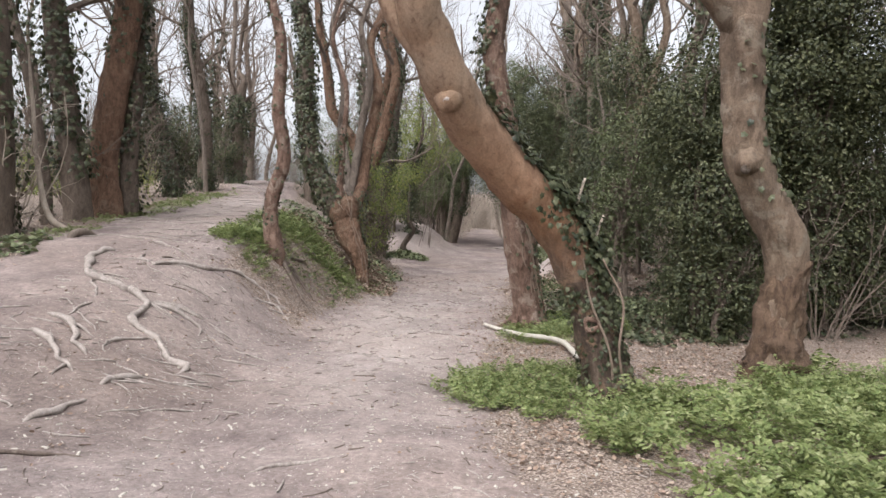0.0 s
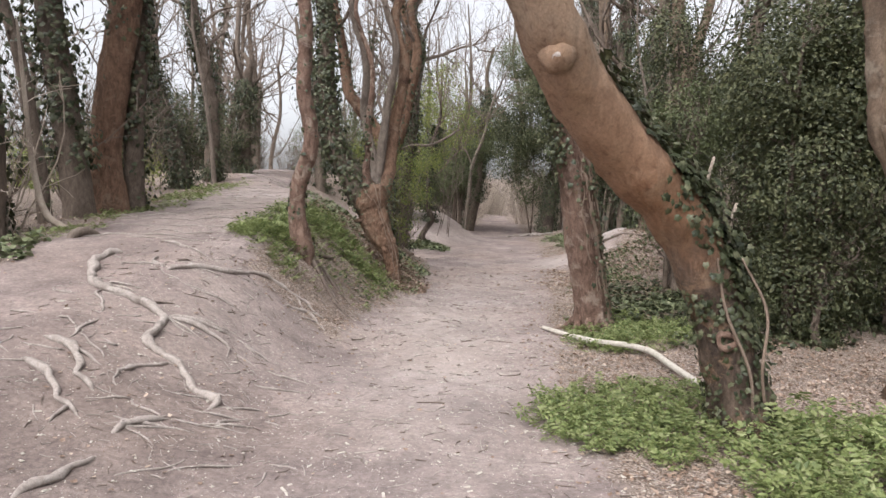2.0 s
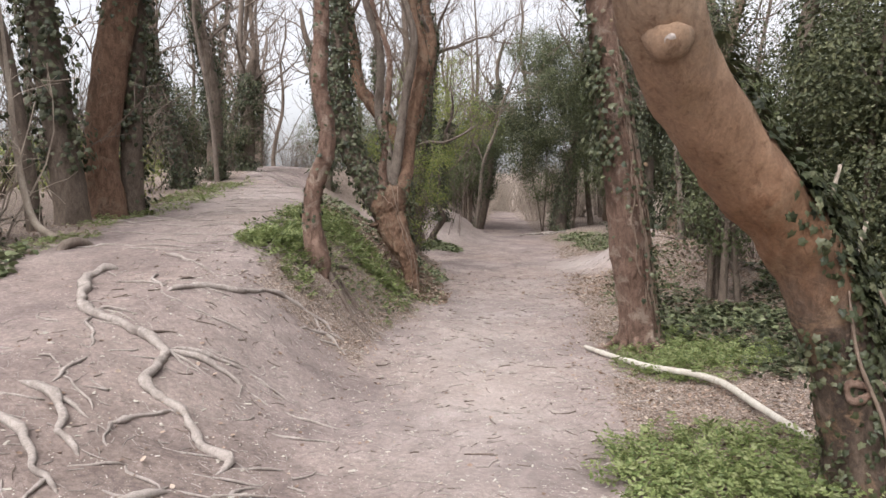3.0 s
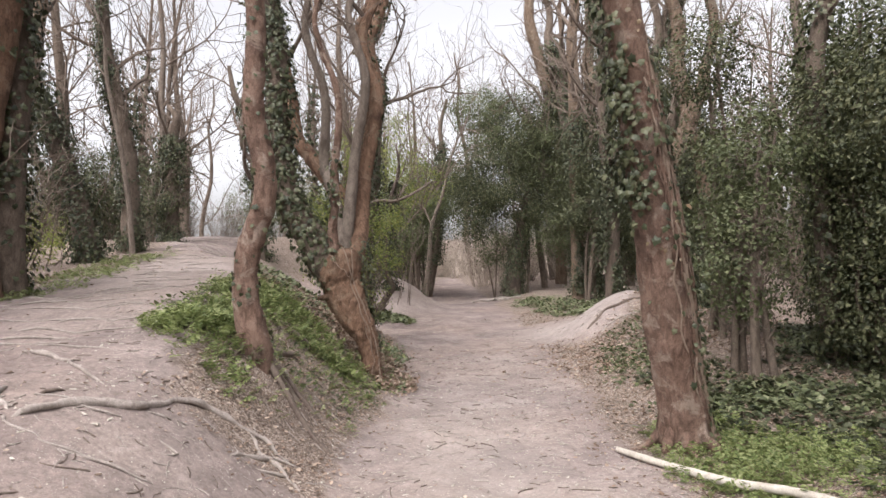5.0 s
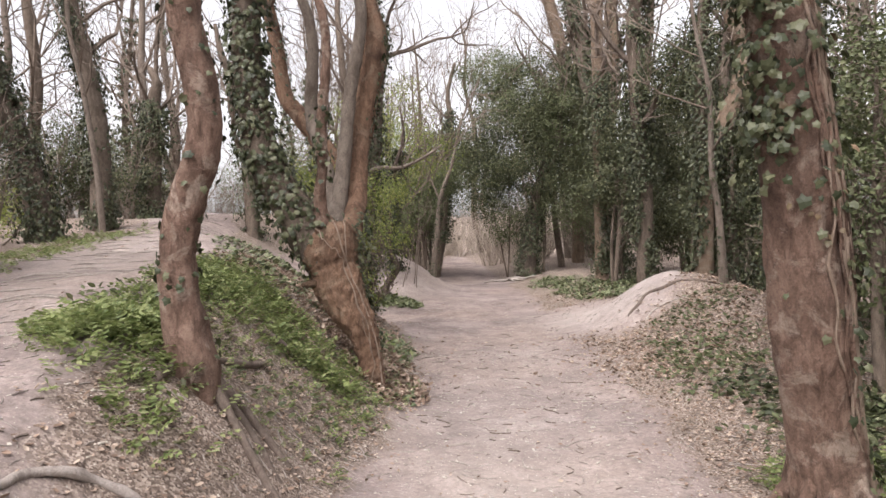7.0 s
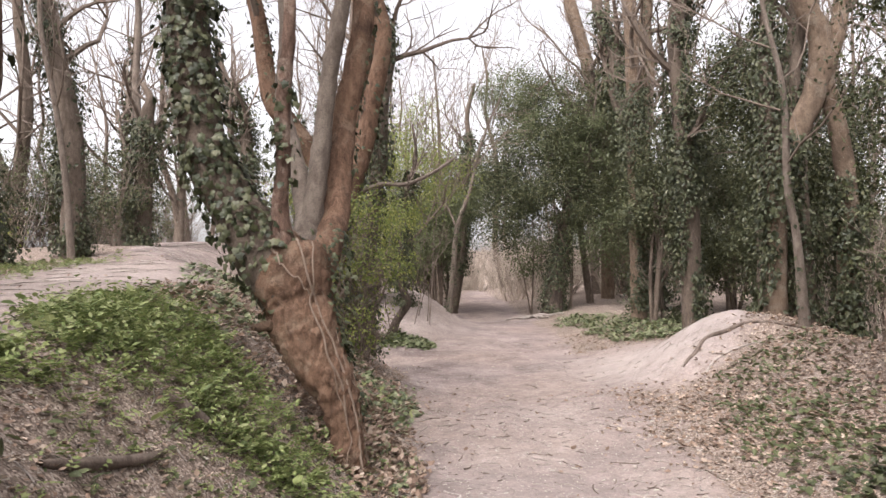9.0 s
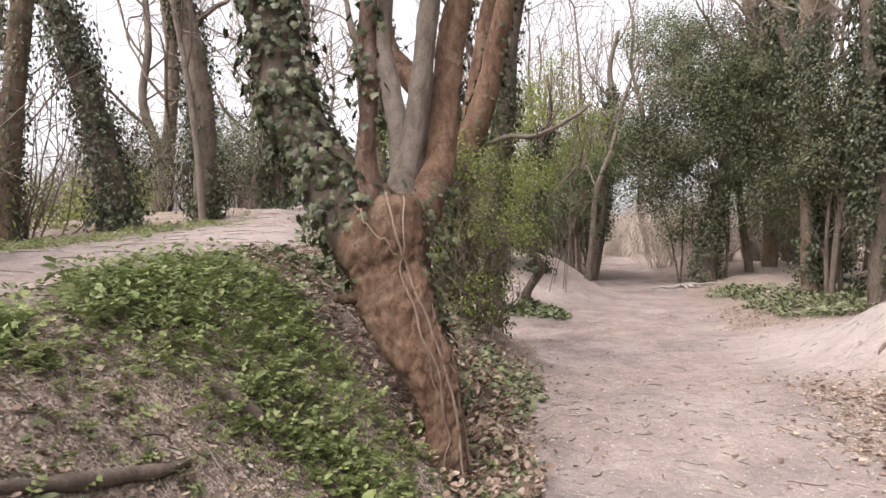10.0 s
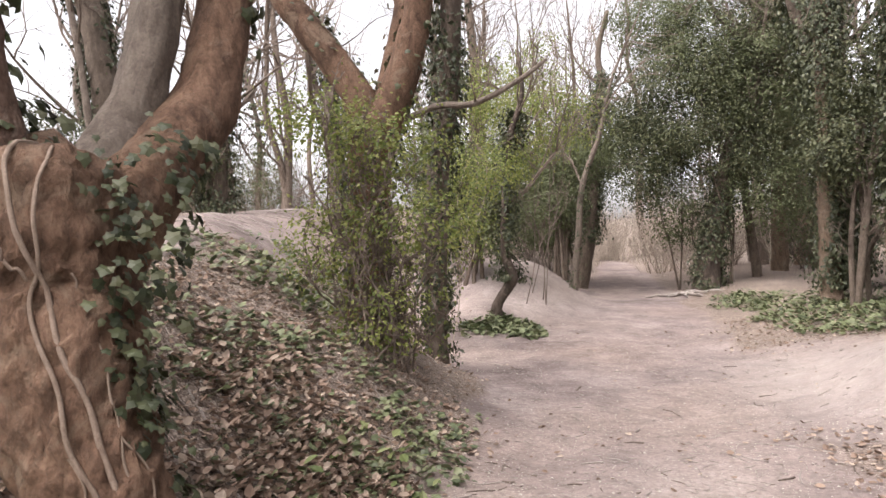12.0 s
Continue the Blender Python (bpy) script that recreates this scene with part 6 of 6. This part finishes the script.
def debris():
    """Twigs, wood chips and small stones on the trodden soil."""
    rng = np.random.default_rng(401)
    out = []
    for k in range(190):
        y = rng.uniform(2.8, 16) if k < 80 else rng.uniform(7, 20)
        x = rng.uniform(path_left(y) - 1.4, path_right(y) + 0.4)
        l, a, r = rng.uniform(0.08, 0.24), rng.uniform(0, 6.28), rng.uniform(0.004, 0.008)
        t = thing("twig", (x, y, rest(x, y)), "broken dry twig lying on the trodden path", "twig", "larger twigs on the path")
        bend = rng.uniform(-0.5, 0.5)
        q = smooth_line([(x + l * s * math.cos(a + bend * s), y + l * s * math.sin(a + bend * s), 0, r * (1.1 - 0.5 * (s + 0.5))) for s in (-0.5, -0.15, 0.2, 0.5)], 0.03)
        q[:, 2] = height(q[:, 0], q[:, 1]) + r * 0.7
        part("wood", *tube(q, 6, 0.2, 20, k), ROOT if k % 3 else ROOT_DARK, t, "", True)
    for k in range(6800):
        y = rng.uniform(2.5, 24) if k % 2 else rng.uniform(5, 17)
        x = rng.uniform(path_left(y) - 2.6, path_right(y) + 2.2)
        l, a, r = rng.uniform(0.02, 0.09) * (2.2 if rng.random() < 0.12 else 1), rng.uniform(0, 6.28), rng.uniform(0.0018, 0.005)
        p = np.array([(x + l * (s - 0.5) * math.cos(a + 0.25 * s), y + l * (s - 0.5) * math.sin(a + 0.25 * s)) for s in (0, 0.5, 1)])
        out.append(thin_tube(np.column_stack([p, height(p[:, 0], p[:, 1]) + r * 0.8]), r, r * 0.7, 4))
    tagged(new("twig_litter", mesh_of("twig_litter", *join(out), ROOT)), "small broken twigs strewn on the path", "twigs", kind="stuff")
    out = []
    for k in range(750):
        y = rng.uniform(3.0, 16)
        x = rng.uniform(path_left(y) - 2.4, path_right(y) + 0.8)
        l, a, r = rng.uniform(0.03, 0.11), rng.uniform(0, 6.28), rng.uniform(0.003, 0.006)
        p = np.array([(x + l * (s - 0.5) * math.cos(a + 0.4 * s), y + l * (s - 0.5) * math.sin(a + 0.4 * s)) for s in (0, 0.5, 1)])
        out.append(thin_tube(np.column_stack([p, height(p[:, 0], p[:, 1]) + r * 0.8]), r, r * 0.6, 4))
    tagged(new("twig_litter", mesh_of("twig_litter", *join(out), ROOT_DARK)), "dark scraps of bark and twig on the soil", "twigs", kind="stuff")
    n = 700
    y = rng.uniform(3.0, 15, n)
    x = rng.uniform(path_left(y) - 2.2, path_right(y) + 0.6)
    chip = (np.array([(-0.5, -0.14, 0), (0.45, -0.2, 0), (0.5, 0.12, 0), (-0.4, 0.2, 0), (-0.42, -0.1, 0.12), (0.4, -0.14, 0.15), (0.42, 0.08, 0.13), (-0.34, 0.14, 0.14)]), np.array([(4, 5, 6), (4, 6, 7), (0, 1, 5), (0, 5, 4), (1, 2, 6), (1, 6, 5), (2, 3, 7), (2, 7, 6), (3, 0, 4), (3, 4, 7)]))
    a = rng.uniform(0, 6.28, n)
    v, f = scatter(chip, np.column_stack([x, y, height(x, y)]), np.tile((0, 0, 1.0), (n, 1)) + rng.normal(0, 0.12, (n, 3)), np.column_stack([np.cos(a), np.sin(a), 0 * a]), rng.uniform(0.02, 0.055, n))
    tagged(new("wood_chips", mesh_of("wood_chips", v, f, LOG_PALE)), "pale wood chips scattered on the trodden soil", "chips", kind="stuff")
    n = 17000
    y = rng.uniform(2.5, 24, n)
    x = rng.uniform(path_left(y) - 2.0, path_right(y) + 0.6)
    pos = np.column_stack([x, y, height(x, y)])
    stone = (np.array([(-0.5, -0.4, 0), (0.5, -0.35, 0), (0.4, 0.45, 0), (-0.45, 0.4, 0), (0.05, 0, 0.45)]), np.array([(0, 1, 4), (1, 2, 4), (2, 3, 4), (3, 0, 4)]))
    a = rng.uniform(0, 6.28, n)
    v, f = scatter(stone, pos, np.tile((0, 0, 1.0), (n, 1)), np.column_stack([np.cos(a), np.sin(a), 0 * a]), rng.uniform(0.004, 0.013, n) * np.where(rng.random(n) < 0.06, 1.8, 1.0))
    tagged(new("small_stones", mesh_of("small_stones", v, f, LOG_PALE)), "small pale stones and wood chips on the soil", "stones", kind="stuff")


litter()
debris()
